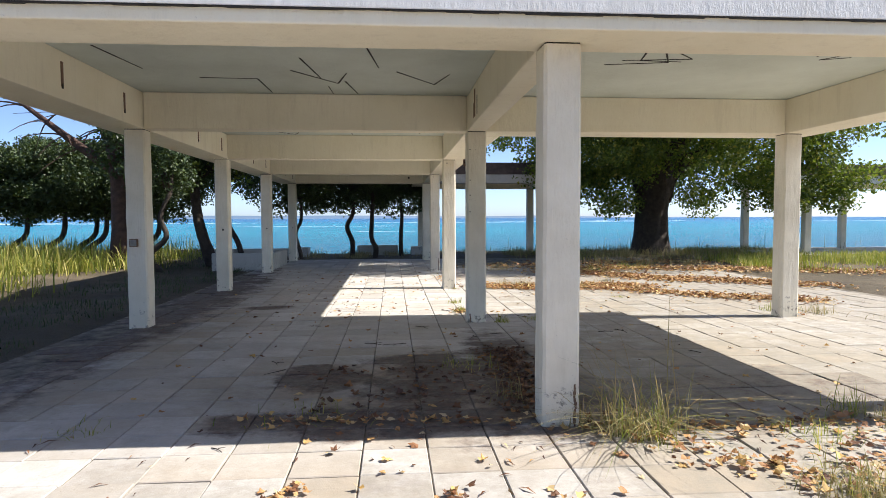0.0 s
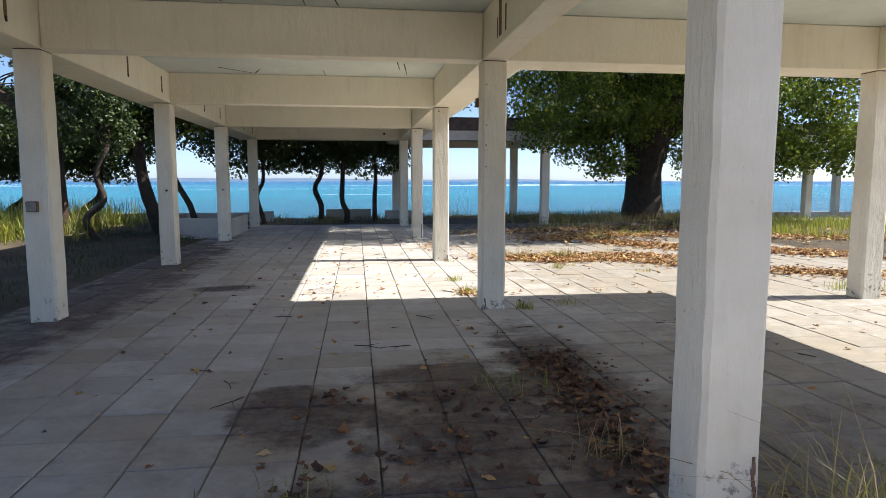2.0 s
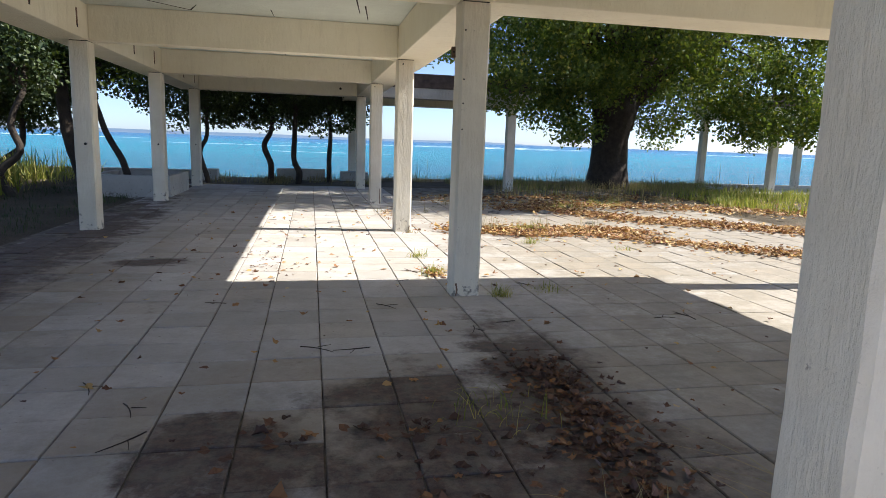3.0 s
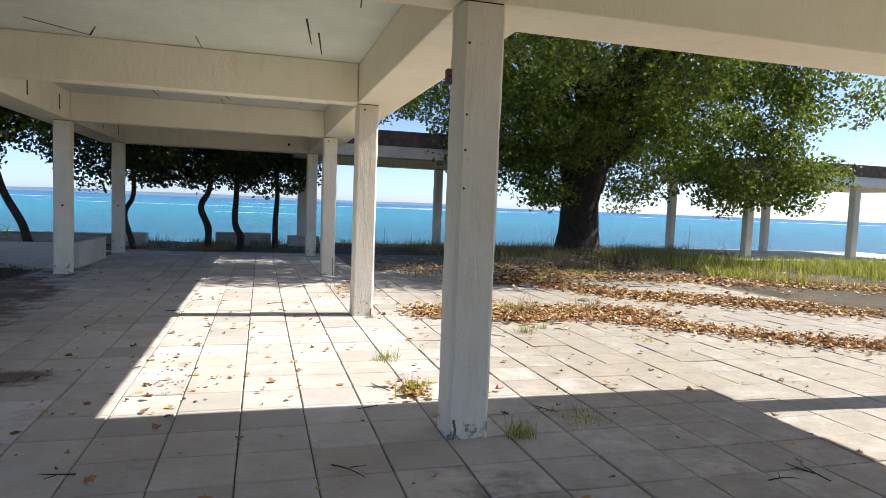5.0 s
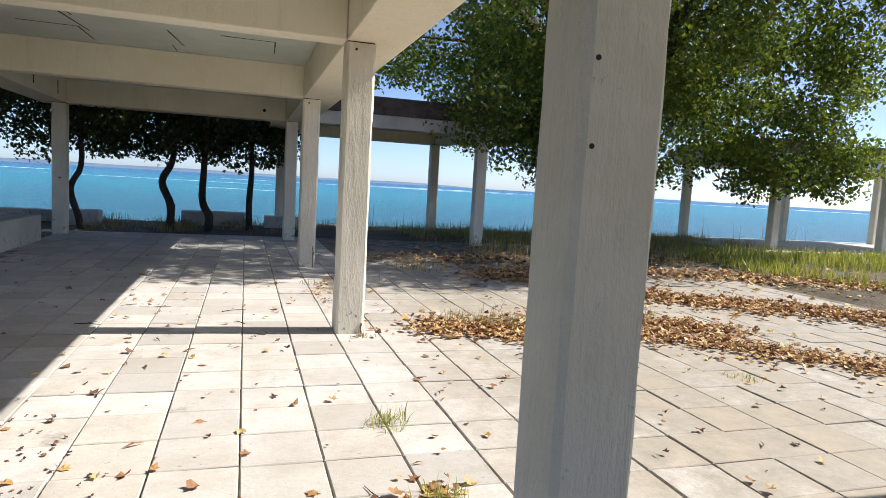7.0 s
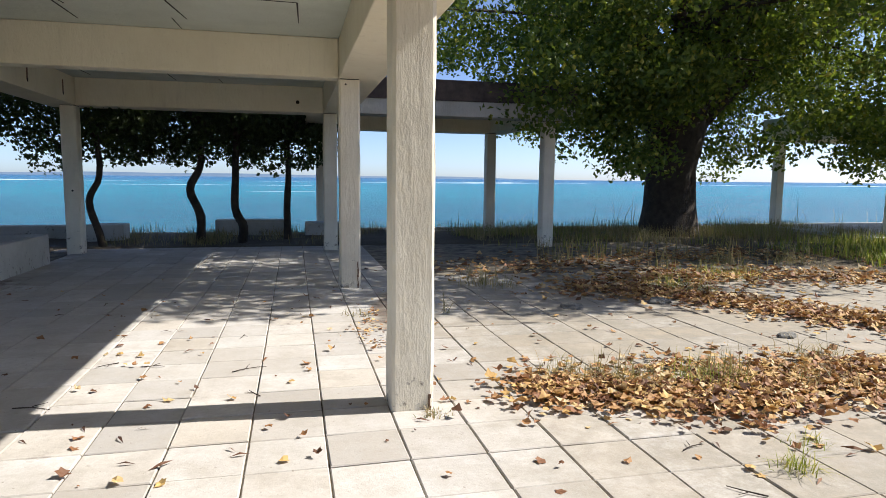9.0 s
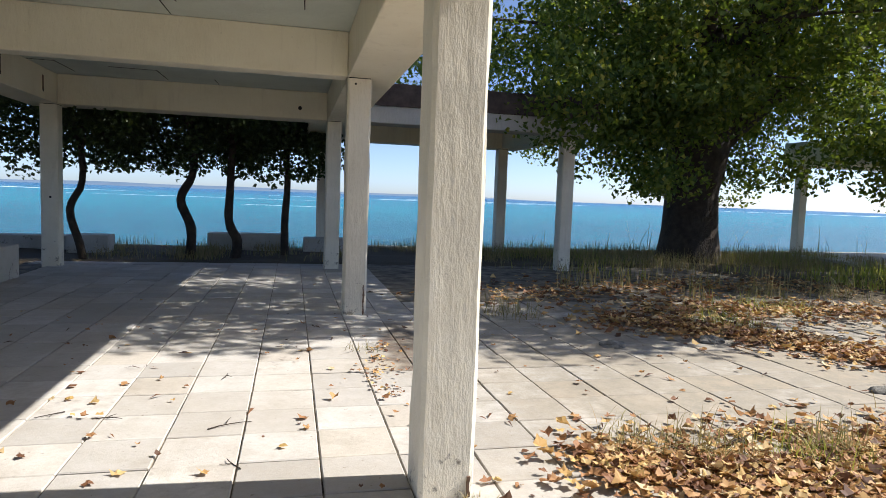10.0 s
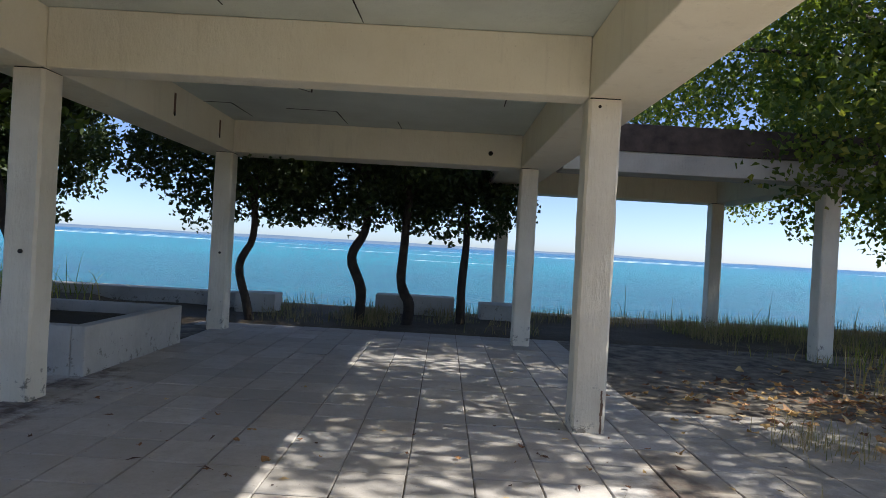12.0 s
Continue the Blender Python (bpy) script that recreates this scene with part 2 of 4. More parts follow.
M_ROTTING = leaf_material("rotting_leaf", [(0, (0.05, 0.025, 0.018)), (0.5, (0.11, 0.05, 0.03)), (0.85, (0.2, 0.09, 0.04)), (1, (0.35, 0.17, 0.06))], 0.08, 0.6, (0.3, 0.12, 0.03))


# ---- mesh helpers ----
def box(bm, x0, x1, y0, y1, z0, z1, bevel=0.0):
    got = bmesh.ops.create_cube(bm, size=1.0, matrix=Matrix.Translation(((x0 + x1) / 2, (y0 + y1) / 2, (z0 + z1) / 2)) @ Matrix.Diagonal((x1 - x0, y1 - y0, z1 - z0, 1)))
    if bevel:
        edges = list({e for v in got["verts"] for e in v.link_edges})
        bmesh.ops.bevel(bm, geom=edges, offset=bevel, segments=2, affect='EDGES', profile=0.5)


def solid(name, bm, material, parent=None, label="", smooth=False):
    me = bpy.data.meshes.new(name)
    bm.to_mesh(me)
    bm.free()
    me.materials.append(material)
    if smooth:
        me.polygons.foreach_set("use_smooth", [True] * len(me.polygons))
    ob = new(name, me)
    if parent:
        ob.parent = parent
    return tagged(ob, label)


def part(name, bm, material, parent, label="", smooth=False):
    return solid(name, bm, material, parent, label, smooth)


def one_box(name, dims, material, parent=None, bevel=0.0, label=""):
    bm = bmesh.new()
    box(bm, *dims, bevel)
    return solid(name, bm, material, parent, label)


def sheet(name, verts, faces, material, parent=None, label=""):
    """verts: (n, 3) array; faces: (m, k) array of equal-sized faces."""
    verts, faces = np.asarray(verts, np.float32), np.asarray(faces, np.int32)
    me = bpy.data.meshes.new(name)
    m, k = faces.shape
    me.vertices.add(len(verts))
    me.vertices.foreach_set("co", verts.ravel())
    me.loops.add(m * k)
    me.loops.foreach_set("vertex_index", faces.ravel())
    me.polygons.add(m)
    me.polygons.foreach_set("loop_start", np.arange(m, dtype=np.int32) * k)
    me.update(calc_edges=True)
    me.polygons.foreach_set("use_smooth", np.zeros(m, dtype=bool))
    me.validate()
    me.materials.append(material)
    ob = new(name, me)
    if parent:
        ob.parent = parent
    return tagged(ob, label)


def leaves(points, size, rng, droop=0.3, flat=0.0, shape=0.75):
    """A folded four-cornered leaf at each point, turned at random."""
    n = len(points)
    axis = rng.normal(size=(n, 3))
    axis[:, 2] = axis[:, 2] * (1 - flat) - droop
    axis /= np.linalg.norm(axis, axis=1)[:, None]
    up = rng.normal(size=(n, 3))
    up[:, 2] += 0.6 + 3 * flat
    side = np.cross(axis, up)
    side /= np.linalg.norm(side, axis=1)[:, None] + 1e-9
    nor = np.cross(side, axis)
    s = (size * rng.uniform(0.6, 1.35, n))[:, None]
    base = points - axis * s * 0.5
    tip = points + axis * s * 0.5 - nor * s * 0.12
    a = points + side * s * shape * 0.5 + nor * s * 0.12
    b = points - side * s * shape * 0.5 + nor * s * 0.12
    v = np.stack([base, a, tip, b], 1).reshape(-1, 3)
    return v, np.arange(4 * n).reshape(n, 4)


def blades(points, height, width, rng, lean=0.5):
    """Arching tapering grass blades rooted at the points, three pieces each."""
    n = len(points)
    ang = rng.uniform(0, 2 * np.pi, n)
    d = np.stack([np.cos(ang), np.sin(ang), np.zeros(n)], 1)
    s = np.stack([-np.sin(ang), np.cos(ang), np.zeros(n)], 1)
    h = (height * rng.uniform(0.35, 1.15, n))[:, None]
    w = (width * rng.uniform(0.6, 1.3, n))[:, None]
    l = (lean * rng.uniform(0.1, 1.2, n) ** 1.3)[:, None]
    up = np.array([[0, 0, 1.0]])
    rows = []
    for t, k in ((0.0, 1.0), (0.4, 0.9), (0.75, 0.55), (1.0, 0.1)):
        p = points + up * h * (t - np.minimum(0.42 * l, 0.75) * t * t) + d * h * l * (0.25 * t + 0.55 * t * t)
        rows += [p - s * w * k, p + s * w * k]
    v = np.stack(rows, 1).reshape(-1, 3)
    k = np.arange(n)[:, None] * 8
    f = np.concatenate([k + [[0, 1, 3, 2]], k + [[2, 3, 5, 4]], k + [[4, 5, 7, 6]]], 0)
    return v, f


def tube(bm, pts, radii, sides=9, rough=0.0, rng=RNG):
    rings = []
    for i, (p, r) in enumerate(zip(pts, radii)):
        a = Vector(pts[max(i - 1, 0)])
        b = Vector(pts[min(i + 1, len(pts) - 1)])
        q = Vector((0, 0, 1)).rotation_difference(b - a)
        ring = []
        for j in range(sides):
            an = 2 * math.pi * j / sides
            rr = r * (1 + rough * float(rng.uniform(-1, 1)))
            ring.append(bm.verts.new(Vector(p) + q @ Vector((math.cos(an) * rr, math.sin(an) * rr, 0))))
        rings.append(ring)
    for r0, r1 in zip(rings, rings[1:]):
        for j in range(sides):
            bm.faces.new((r0[j], r0[(j + 1) % sides], r1[(j + 1) % sides], r1[j]))
    bm.faces.new(rings[0][::-1])
    bm.faces.new(rings[-1])


def bezier(p0, p1, p2, n):
    return [tuple((1 - t) ** 2 * a + 2 * t * (1 - t) * b + t * t * c for a, b, c in zip(p0, p1, p2)) for t in np.linspace(0, 1, n)]


# ---- ground, sea and distance ----
def build_ground():
    xs = np.concatenate([[-5000, -1000, -200, -60], np.arange(-30, 40.1, 0.5), [60, 200, 1000, 5000]])
    ys = np.concatenate([[-5000, -1000, -100, -30, -10], np.arange(-4, 28.6, 0.5), [29.3, 30.5, 33, 40, 60]])
    gx, gy = np.meshgrid(xs, ys)
    gz = np.full(gx.shape, -0.05)
    bumpy = np.array([[noise.noise(Vector((x * 0.6, y * 0.6, 0))) for x in xs] for y in ys])
    off = (gx < -4.6) | (gx > 9.5) | (gy > 24.2)
    gz = np.where(off, gz + 0.05 + 0.07 * bumpy, gz)
    gz = np.where((gx < -7) & (gy > 13) & (gy < 27), gz + 0.1, gz)
    gz = np.where(gy > 28.3, gz - (gy - 28.3) * 0.28, gz)
    gz = np.where(gy > 39, -6.0, gz)
    w, h = len(xs), len(ys)
    i = (np.arange(h - 1)[:, None] * w + np.arange(w - 1)[None]).ravel()
    ob = sheet("ground", np.stack([gx, gy, gz], 2).reshape(-1, 3), np.stack([i, i + 1, i + 1 + w, i + w], 1), M_GROUND)
    tagged(ob, "bare brown soil round the pavilion, sloping to the shore", "ground", kind="structure")


build_ground()
sea = sheet("water", [(-5000, 29, -0.95), (5000, 29, -0.95), (5000, 4995, -0.95), (-5000, 4995, -0.95)], [(0, 1, 2, 3)], M_SEA)
tagged(sea, "calm turquoise sea with darker blue bands", "sea", kind="structure")
bm = bmesh.new()
for x0, x1, y, w in ((-420, -60, 330, 1.6), (-20, 160, 345, 1.2), (-260, -150, 420, 1.5), (60, 210, 420, 1.6), (200, 620, 350, 1.6), (-900, -450, 400, 2.5), (-60, 10, 200, 0.5), (-9, 14, 120, 0.3)):
    n = 40
    ring = []
    for i in range(n + 1):
        x = x0 + (x1 - x0) * i / n
        yy = y + 3 * noise.noise(Vector((x * 0.03, y, 0)))
        hw = 0.55 * w * (0.2 + abs(noise.noise(Vector((x * 0.11, y, 3))))) * math.sin(math.pi * (i + 0.2) / (n + 0.4))
        ring.append((bm.verts.new((x, yy - hw, -0.945)), bm.verts.new((x, yy, -0.945 + 0.5 * min(hw, 1.6))), bm.verts.new((x, yy + hw, -0.945))))
    for a, b in zip(ring, ring[1:]):
        bm.faces.new((a[0], b[0], b[1], a[1]))
        bm.faces.new((a[1], b[1], b[2], a[2]))
foam = solid("breakers", bm, M_FOAM)
tagged(foam, "thin white lines of surf on the reef", "surf", kind="stuff")
bm = bmesh.new()
prof = []
for i in range(161):
    x = -4800 + 60 * i
    hgt = max(1.0, 20 + 16 * noise.noise(Vector((x * 0.0013, 2, 0))) - max(0, x + 300) * 0.006)
    prof.append((bm.verts.new((x, 4700, -0.9)), bm.verts.new((x, 4760, hgt)), bm.verts.new((x, 4900, -0.9))))
for a, b in zip(prof, prof[1:]):
    bm.faces.new((a[0], b[0], b[1], a[1]))
    bm.faces.new((a[1], b[1], b[2], a[2]))
tagged(solid("backdrop", bm, M_FAR_HAZE), "low hazy blue land on the horizon", "distant coast", kind="structure")

# ---- the pavilion: columns, beams, roof ----
CW = 0.275
XL, XA, XR = -3.715, 1.082, 5.9
ROWS_Y = (4.84, 9.51, 13.99, 18.65, 23.31)      # front faces of the rows of columns
ZB, ZS, ZT = 2.785, 3.29, 3.47                  # beam soffit, ceiling, roof top
OV = 0.3


def column_mesh(seed):
    rng = np.random.default_rng(seed)
    bm = bmesh.new()
    n = 14
    h = CW / 2
    c = 0.022
    rings = []
    for i in range(n + 1):
        z = -0.05 + (ZB - 0.012 + 0.05) * i / n
        ring = []
        for sx, sy in ((h, h - c), (h - c, h), (-h + c, h), (-h, h - c), (-h, -h + c), (-h + c, -h), (h - c, -h), (h, -h + c)):
            ring.append(bm.verts.new((sx + rng.normal(0, 0.0022), sy + rng.normal(0, 0.0022), z)))
        rings.append(ring)
    for a, b in zip(rings, rings[1:]):
        for j in range(8):
            bm.faces.new((a[j], a[(j + 1) % 8], b[(j + 1) % 8], b[j]))
    bm.faces.new(rings[0][::-1])
    bm.faces.new(rings[-1])
    return bm


def column(x, yfront, seed, label="square white-painted concrete column with weathered foot"):
    root = new("column")
    root.location = (x, yfront + CW / 2, 0)
    tagged(root, label, "column", "columns of the pavilion")
    part("shaft", column_mesh(seed), M_COLUMN, root)
    bm = bmesh.new()
    box(bm, -CW / 2 + 0.012, CW / 2 - 0.012, -CW / 2 + 0.012, CW / 2 - 0.012, ZB - 0.02, ZB + 0.004)
    part("top_joint", bm, M_CRACK, root, "dark open joint under the beam")
    return root


seed = 0
cols = {}
for ri, y in enumerate(ROWS_Y):
    for key, x in (("l", XL), ("a", XA), ("r", XR)):
        if key == "r" and ri > 1:
            continue
        seed += 1
        cols[key, ri] = column(x, y, seed)
# far canopy columns
for x, y in ((XA, 27.6), (XR, 23.42), (XR - 0.08, 27.45), (15.75, 27.75), (15.95, 23.75), (20.4, 27.75), (20.6, 23.75), (25.2, 27.75), (25.2, 23.75)):
    seed += 1
    column(x, y, seed, "weathered concrete column of the shore canopy")


def beam(name, x0, x1, y0, y1, z0=ZB, z1=ZS, mat=None, label="white-painted concrete beam, stained by water"):
    ob = one_box(name, (x0, x1, y0, y1, z0, z1), mat or M_BEAM, None, 0.012)
    return tagged(ob, label, "beam", "roof beams", "structure")


LIN, LOUT = XL + CW / 2, XL - CW / 2 - OV
AIN, AOUT = XA - CW / 2, XA + CW / 2 + OV
RIN, ROUT = XR - CW / 2, XR + CW / 2 + OV
Y1, Y2 = ROWS_Y[0] - OV, ROWS_Y[0] + CW
YE = ROWS_Y[4] + CW + OV
YR1, YR2 = ROWS_Y[1], ROWS_Y[1] + CW + OV
e = 0.003
beam_l = beam("beam", LOUT, LIN, Y1, YE)
beam_front = beam("beam", LIN + e, ROUT, Y1 + e, Y2, ZB, ZS)
beam_a1 = beam("beam", AIN, AIN + CW, Y2 + e, YR1 - e)
beam_a2 = beam("beam", AIN, AOUT, YR2 + e, YE - e)
beam_r = beam("beam", RIN, ROUT - e, Y2 + e, YR2)
beam("beam", AIN - e, RIN - e, YR1, YR2)
beam("beam", LIN + e, AIN - 2 * e, YR1, YR1 + CW)
for y in ROWS_Y[2:4]:
    beam("beam", LIN + e, AIN - e, y, y + CW)
beam_end = beam("beam", LIN + e, AIN - e, ROWS_Y[4], YE - e)

# roof slabs, with the ceiling face under them
def ceiling(name, x0, x1, y0, y1, z0, z1, label, mat=M_CEIL):
    return tagged(one_box(name, (x0, x1, y0, y1, z0, z1), mat), label, "ceiling", kind="structure")


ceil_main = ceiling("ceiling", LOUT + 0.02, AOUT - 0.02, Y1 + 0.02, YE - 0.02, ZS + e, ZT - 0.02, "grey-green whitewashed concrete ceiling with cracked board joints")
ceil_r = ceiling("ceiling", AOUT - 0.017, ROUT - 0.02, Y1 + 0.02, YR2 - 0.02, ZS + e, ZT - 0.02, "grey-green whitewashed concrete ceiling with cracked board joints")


def fascia(x0, x1, y0, y1, z0=ZB + 0.1, z1=ZT, mat=None, label="proud white roof edge band with dark line below"):
    return tagged(one_box("fascia", (x0, x1, y0, y1, z0, z1), mat or M_FASCIA, None, 0.008), label, "fascia", "roof edges", "structure")


fascia(LOUT - 0.03, ROUT + 0.03, Y1 - 0.03, Y1 - e)
fascia(LOUT - 0.03, LOUT - e, Y1, YE)
fascia(AOUT + e, AOUT + 0.03, YR2 + 0.034, YE)
fascia(AOUT + e, ROUT + 0.03, YR2 + e, YR2 + 0.03)
fascia(ROUT + e, ROUT + 0.03, Y1, YR2)

# dark drip line of uneven height under the edge bands
def drip_line(x0, x1, y0, y1, along_x):
    bm = bmesh.new()
    n = 60
    for i in range(n):
        a, b = i / n, (i + 1) / n
        hh = 0.006 + 0.016 * abs(noise.noise(Vector((i * 0.37, x0, y0))))
        if along_x:
            box(bm, x0 + (x1 - x0) * a, x0 + (x1 - x0) * b, y0, y1, ZB + 0.1 - hh, ZB + 0.0995)
        else:
            box(bm, x0, x1, y0 + (y1 - y0) * a, y0 + (y1 - y0) * b, ZB + 0.1 - hh, ZB + 0.0995)
    tagged(solid("trim", bm, M_CRACK), "thin dark drip line under the roof edge", "drip line", kind="structure")


drip_line(LOUT, ROUT, Y1 - 0.028, Y1 - 0.004, True)
drip_line(AOUT + 0.004, AOUT + 0.028, YR2 + 0.05, YE, False)

# cracked joints in the ceilings
def crack(parent, pts, width):
    bm = bmesh.new()
    for (xa, ya), (xb, yb) in zip(pts, pts[1:]):
        d = Vector((xb - xa, yb - ya, 0))
        s = d.normalized().cross(Vector((0, 0, 1))) * width * 0.5
        z0, z1 = ZS - 0.002, ZS + 0.002
        low = [Vector((xa, ya, z0)) - s, Vector((xb, yb, z0)) - s * 0.5, Vector((xb, yb, z0)) + s * 0.5, Vector((xa, ya, z0)) + s]
        vl = [bm.verts.new(p) for p in low]
        vh = [bm.verts.new(p + Vector((0, 0, z1 - z0))) for p in low]
        bm.faces.new(vl)
        bm.faces.new(vh[::-1])
        for i in range(4):
            bm.faces.new((vl[i], vl[(i + 1) % 4], vh[(i + 1) % 4], vh[i]))
    bmesh.ops.recalc_face_normals(bm, faces=bm.faces)
    part("joint", bm, M_CRACK, parent, "dark open joint")


crng = random.Random(5)
for y0, y1 in zip(ROWS_Y, ROWS_Y[1:]):
    ya, yb = y0 + CW, y1
    for k in range(7):
        x = LIN + 0.3 + crng.random() * (AIN - LIN - 0.6)
        y = ya + 0.3 + crng.random() * (yb - ya - 0.8)
        kind = crng.randrange(3)
        if kind == 0:
            crack(ceil_main, [(x, y), (x + 0.12, min(y + 1.0, yb - 0.05))], 0.022)
        elif kind == 1:
            crack(ceil_main, [(x - 0.7, y), (x, y + 0.02), (x + 0.02, min(y + 0.9, yb - 0.05))], 0.02)
        else:
            crack(ceil_main, [(x - 0.5, y), (x, min(y + 0.7, yb - 0.1)), (x + 0.15, y + 0.1)], 0.022)
    crack(ceil_main, [(LIN + 2.6, yb - 0.55), (LIN + 2.62, yb - 0.02)], 0.014)
for k in range(9):
    x = AOUT + 0.1 + crng.random() * (RIN - AOUT - 0.5)
    y = Y2 + 0.3 + crng.random() * 3.2
    crack(ceil_r, [(x, y), (x + crng.uniform(-0.5, 0.5), y + 0.45), (x + crng.uniform(-0.6, 0.9), y + crng.uniform(0.3, 0.8))], 0.026)

# rusty slots on the long beam, a drain hole on the end beam
for y0 in ROWS_Y[:4]:
    for dy, hh in ((2.2, 0.26), (3.75, 0.24)):
        s = one_box("slot", (LIN - 0.004, LIN + 0.006, y0 + CW + dy, y0 + CW + dy + 0.05, 2.92, 2.92 + hh), M_RUST, beam_l, 0.002, "rusty stained slot")
        one_box("slot_hole", (LIN + 0.001, LIN + 0.009, y0 + CW + dy + 0.01, y0 + CW + dy + 0.04, 2.9, 2.95), M_CRACK, s)


for dy, wd, hh in ((3.3, 0.05, 0.24), (3.5, 0.11, 0.36), (3.66, 0.03, 0.2)):
    one_box("stain_patch", (AIN - 0.004, AIN + 0.004, ROWS_Y[0] + CW + dy, ROWS_Y[0] + CW + dy + wd, 2.86, 2.86 + hh), M_RUST, beam_a1, 0.002, "dark spalled strip")


def drain(x, y, z, parent):
    bm = bmesh.new()
    bmesh.ops.create_cone(bm, cap_ends=True, segments=14, radius1=0.035, radius2=0.035, depth=0.1, matrix=Matrix.Translation((x, y, z)) @ Matrix.Rotation(math.pi / 2, 4, 'X'))
    part("drain_pipe", bm, M_CRACK, parent, "stub of dark drain pipe")


drain(0.45, ROWS_Y[4] + 0.02, 2.98, beam_end)
# a switch box and a hook on the columns of the west row
sb = new("switch_box")
sb.location = (XL - 0.03, ROWS_Y[1] - 0.022, 1.2)
tagged(sb, "small grey-brown metal switch box on a column", "switch box")
bm = bmesh.new()
box(bm, -0.055, 0.055, -0.02, 0.03, -0.055, 0.055, 0.006)
part("case", bm, M_RUST, sb)
bm = bmesh.new()
box(bm, -0.045, 0.045, -0.026, -0.018, -0.045, 0.045, 0.003)
part("cover", bm, plain("grey_metal", (0.2, 0.19, 0.17), (0.3, 0.28, 0.25), 0.6, 15), sb)
for ri in (1, 2, 3):
    bm = bmesh.new()
    bmesh.ops.create_uvsphere(bm, u_segments=8, v_segments=6, radius=0.02, matrix=Matrix.Translation((XL + 0.02, ROWS_Y[ri + 1] - 0.005, 1.35 - 0.05 * ri)))
    tagged(solid("wall_hook", bm, M_CRACK), "small dark iron hook on a column", "hook")
for ri in (2, 3):
    bm = bmesh.new()
    bmesh.ops.create_cone(bm, cap_ends=True, segments=8, radius1=0.013, radius2=0.013, depth=0.02, matrix=Matrix.Translation((-0.05, -CW / 2, 2.71)) @ Matrix.Rotation(math.pi / 2, 4, 'X'))
    part("bolt_hole", bm, M_CRACK, cols["a", ri])

# a rusty bracket and bolt holes high on one column, a spalled foot on another
bm = bmesh.new()
box(bm, -CW / 2 - 0.035, -CW / 2 + 0.004, CW / 2 - 0.06, CW / 2 - 0.006, 2.3, 2.4, 0.004)
bracket = part("bracket", bm, M_RUST, cols["a", 1], "rusty brown iron bracket")
bm = bmesh.new()
bmesh.ops.create_cone(bm, cap_ends=True, segments=8, radius1=0.009, radius2=0.009, depth=0.012, matrix=Matrix.Translation((-CW / 2 - 0.018, CW / 2 - 0.062, 2.35)) @ Matrix.Rotation(math.pi / 2, 4, 'X'))
part("bolt", bm, M_CRACK, bracket)
for hz in (2.52, 2.08, 1.86, 1.62):
    bm = bmesh.new()
    bmesh.ops.create_cone(bm, cap_ends=True, segments=8, radius1=0.008, radius2=0.008, depth=0.012, matrix=Matrix.Translation((-0.098, -CW / 2, hz)) @ Matrix.Rotation(math.pi / 2, 4, 'X'))
    part("bolt_hole", bm, M_CRACK, cols["a", 1])
for (key, ri), dx, h0 in ((("a", 3), 0.1, 0.34), (("a", 2), 0.11, 0.1), (("a", 0), 0.1, 0.3), (("a", 1), -0.1, 0.12)):
    bm = bmesh.new()
    z = 0.0
    while z < h0:
        w = 0.006 + 0.014 * abs(noise.noise(Vector((z * 23, dx, ri))))
        sx = dx + 0.012 * noise.noise(Vector((z * 11, ri, 4)))
        box(bm, sx - w, sx + w, -CW / 2 - 0.004, -CW / 2 + 0.01, z, z + 0.026)
        z += 0.026
    part("spalled_edge", bm, M_RUST, cols[key, ri], "dark spalled edge at the foot")

# ---- shore canopies ----
def canopy(x0, x1, y0, y1, near_mat, west_open):
    w = CW + OV
    lab = "weathered concrete beam of the shore canopy"
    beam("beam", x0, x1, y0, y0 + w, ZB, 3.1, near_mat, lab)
    beam("beam", x0, x1, y1 - w, y1, ZB, ZS, None, lab)
    beam("beam", x1 - w, x1 - e, y0 + w + e, y1 - w - e, ZB, ZS, None, lab)
    if west_open:
        beam("beam", x0 + e, x0 + w, y0 + w + e, y1 - w - e, ZB, ZS, None, lab)
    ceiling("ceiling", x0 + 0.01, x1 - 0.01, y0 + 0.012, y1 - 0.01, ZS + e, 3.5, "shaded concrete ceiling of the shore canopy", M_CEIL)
    fascia(x0, x1, y0 - 0.05, y0 - e, 3.1, 3.52, M_ROOFTAR, "dark rotten roof edge board of the canopy")
    fascia(x1 + e, x1 + 0.05, y0, y1, 3.1, 3.52, M_ROOFTAR, "dark rotten roof edge board of the canopy")


# front beam takes the darker wall plaster to stand for the tree's shade
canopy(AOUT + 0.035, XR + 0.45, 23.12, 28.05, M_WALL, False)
beam("beam", AIN - 0.3, AOUT, YE + e, 28.05, ZB, ZS, None, "shaded concrete beam to the shore")
canopy(15.3, 25.6, 23.45, 28.2, M_FASCIA, True)
tagged(one_box("pavement", (15.0, 26.5, 23.2, 28.6, -0.2, 0.1), M_WALL, None, 0.02), "raised concrete floor of the far canopy", "plinth", kind="structure")

# ---- low walls by the shore ----
def low_wall(x0, x1, y0, y1, h, label, z0=-0.12):
    bm = bmesh.new()
    box(bm, x0, x1, y0, y1, z0, h, 0.02)
    bmesh.ops.subdivide_edges(bm, edges=bm.edges[:], cuts=2)
    for v in bm.verts:
        v.co += Vector((noise.noise(v.co * 3), noise.noise(v.co * 3 + Vector((5, 0, 0))), noise.noise(v.co * 2.3 + Vector((9, 0, 0))))) * 0.012
    return tagged(solid("low_wall", bm, M_WALL), label, "low wall", "low walls by the shore")


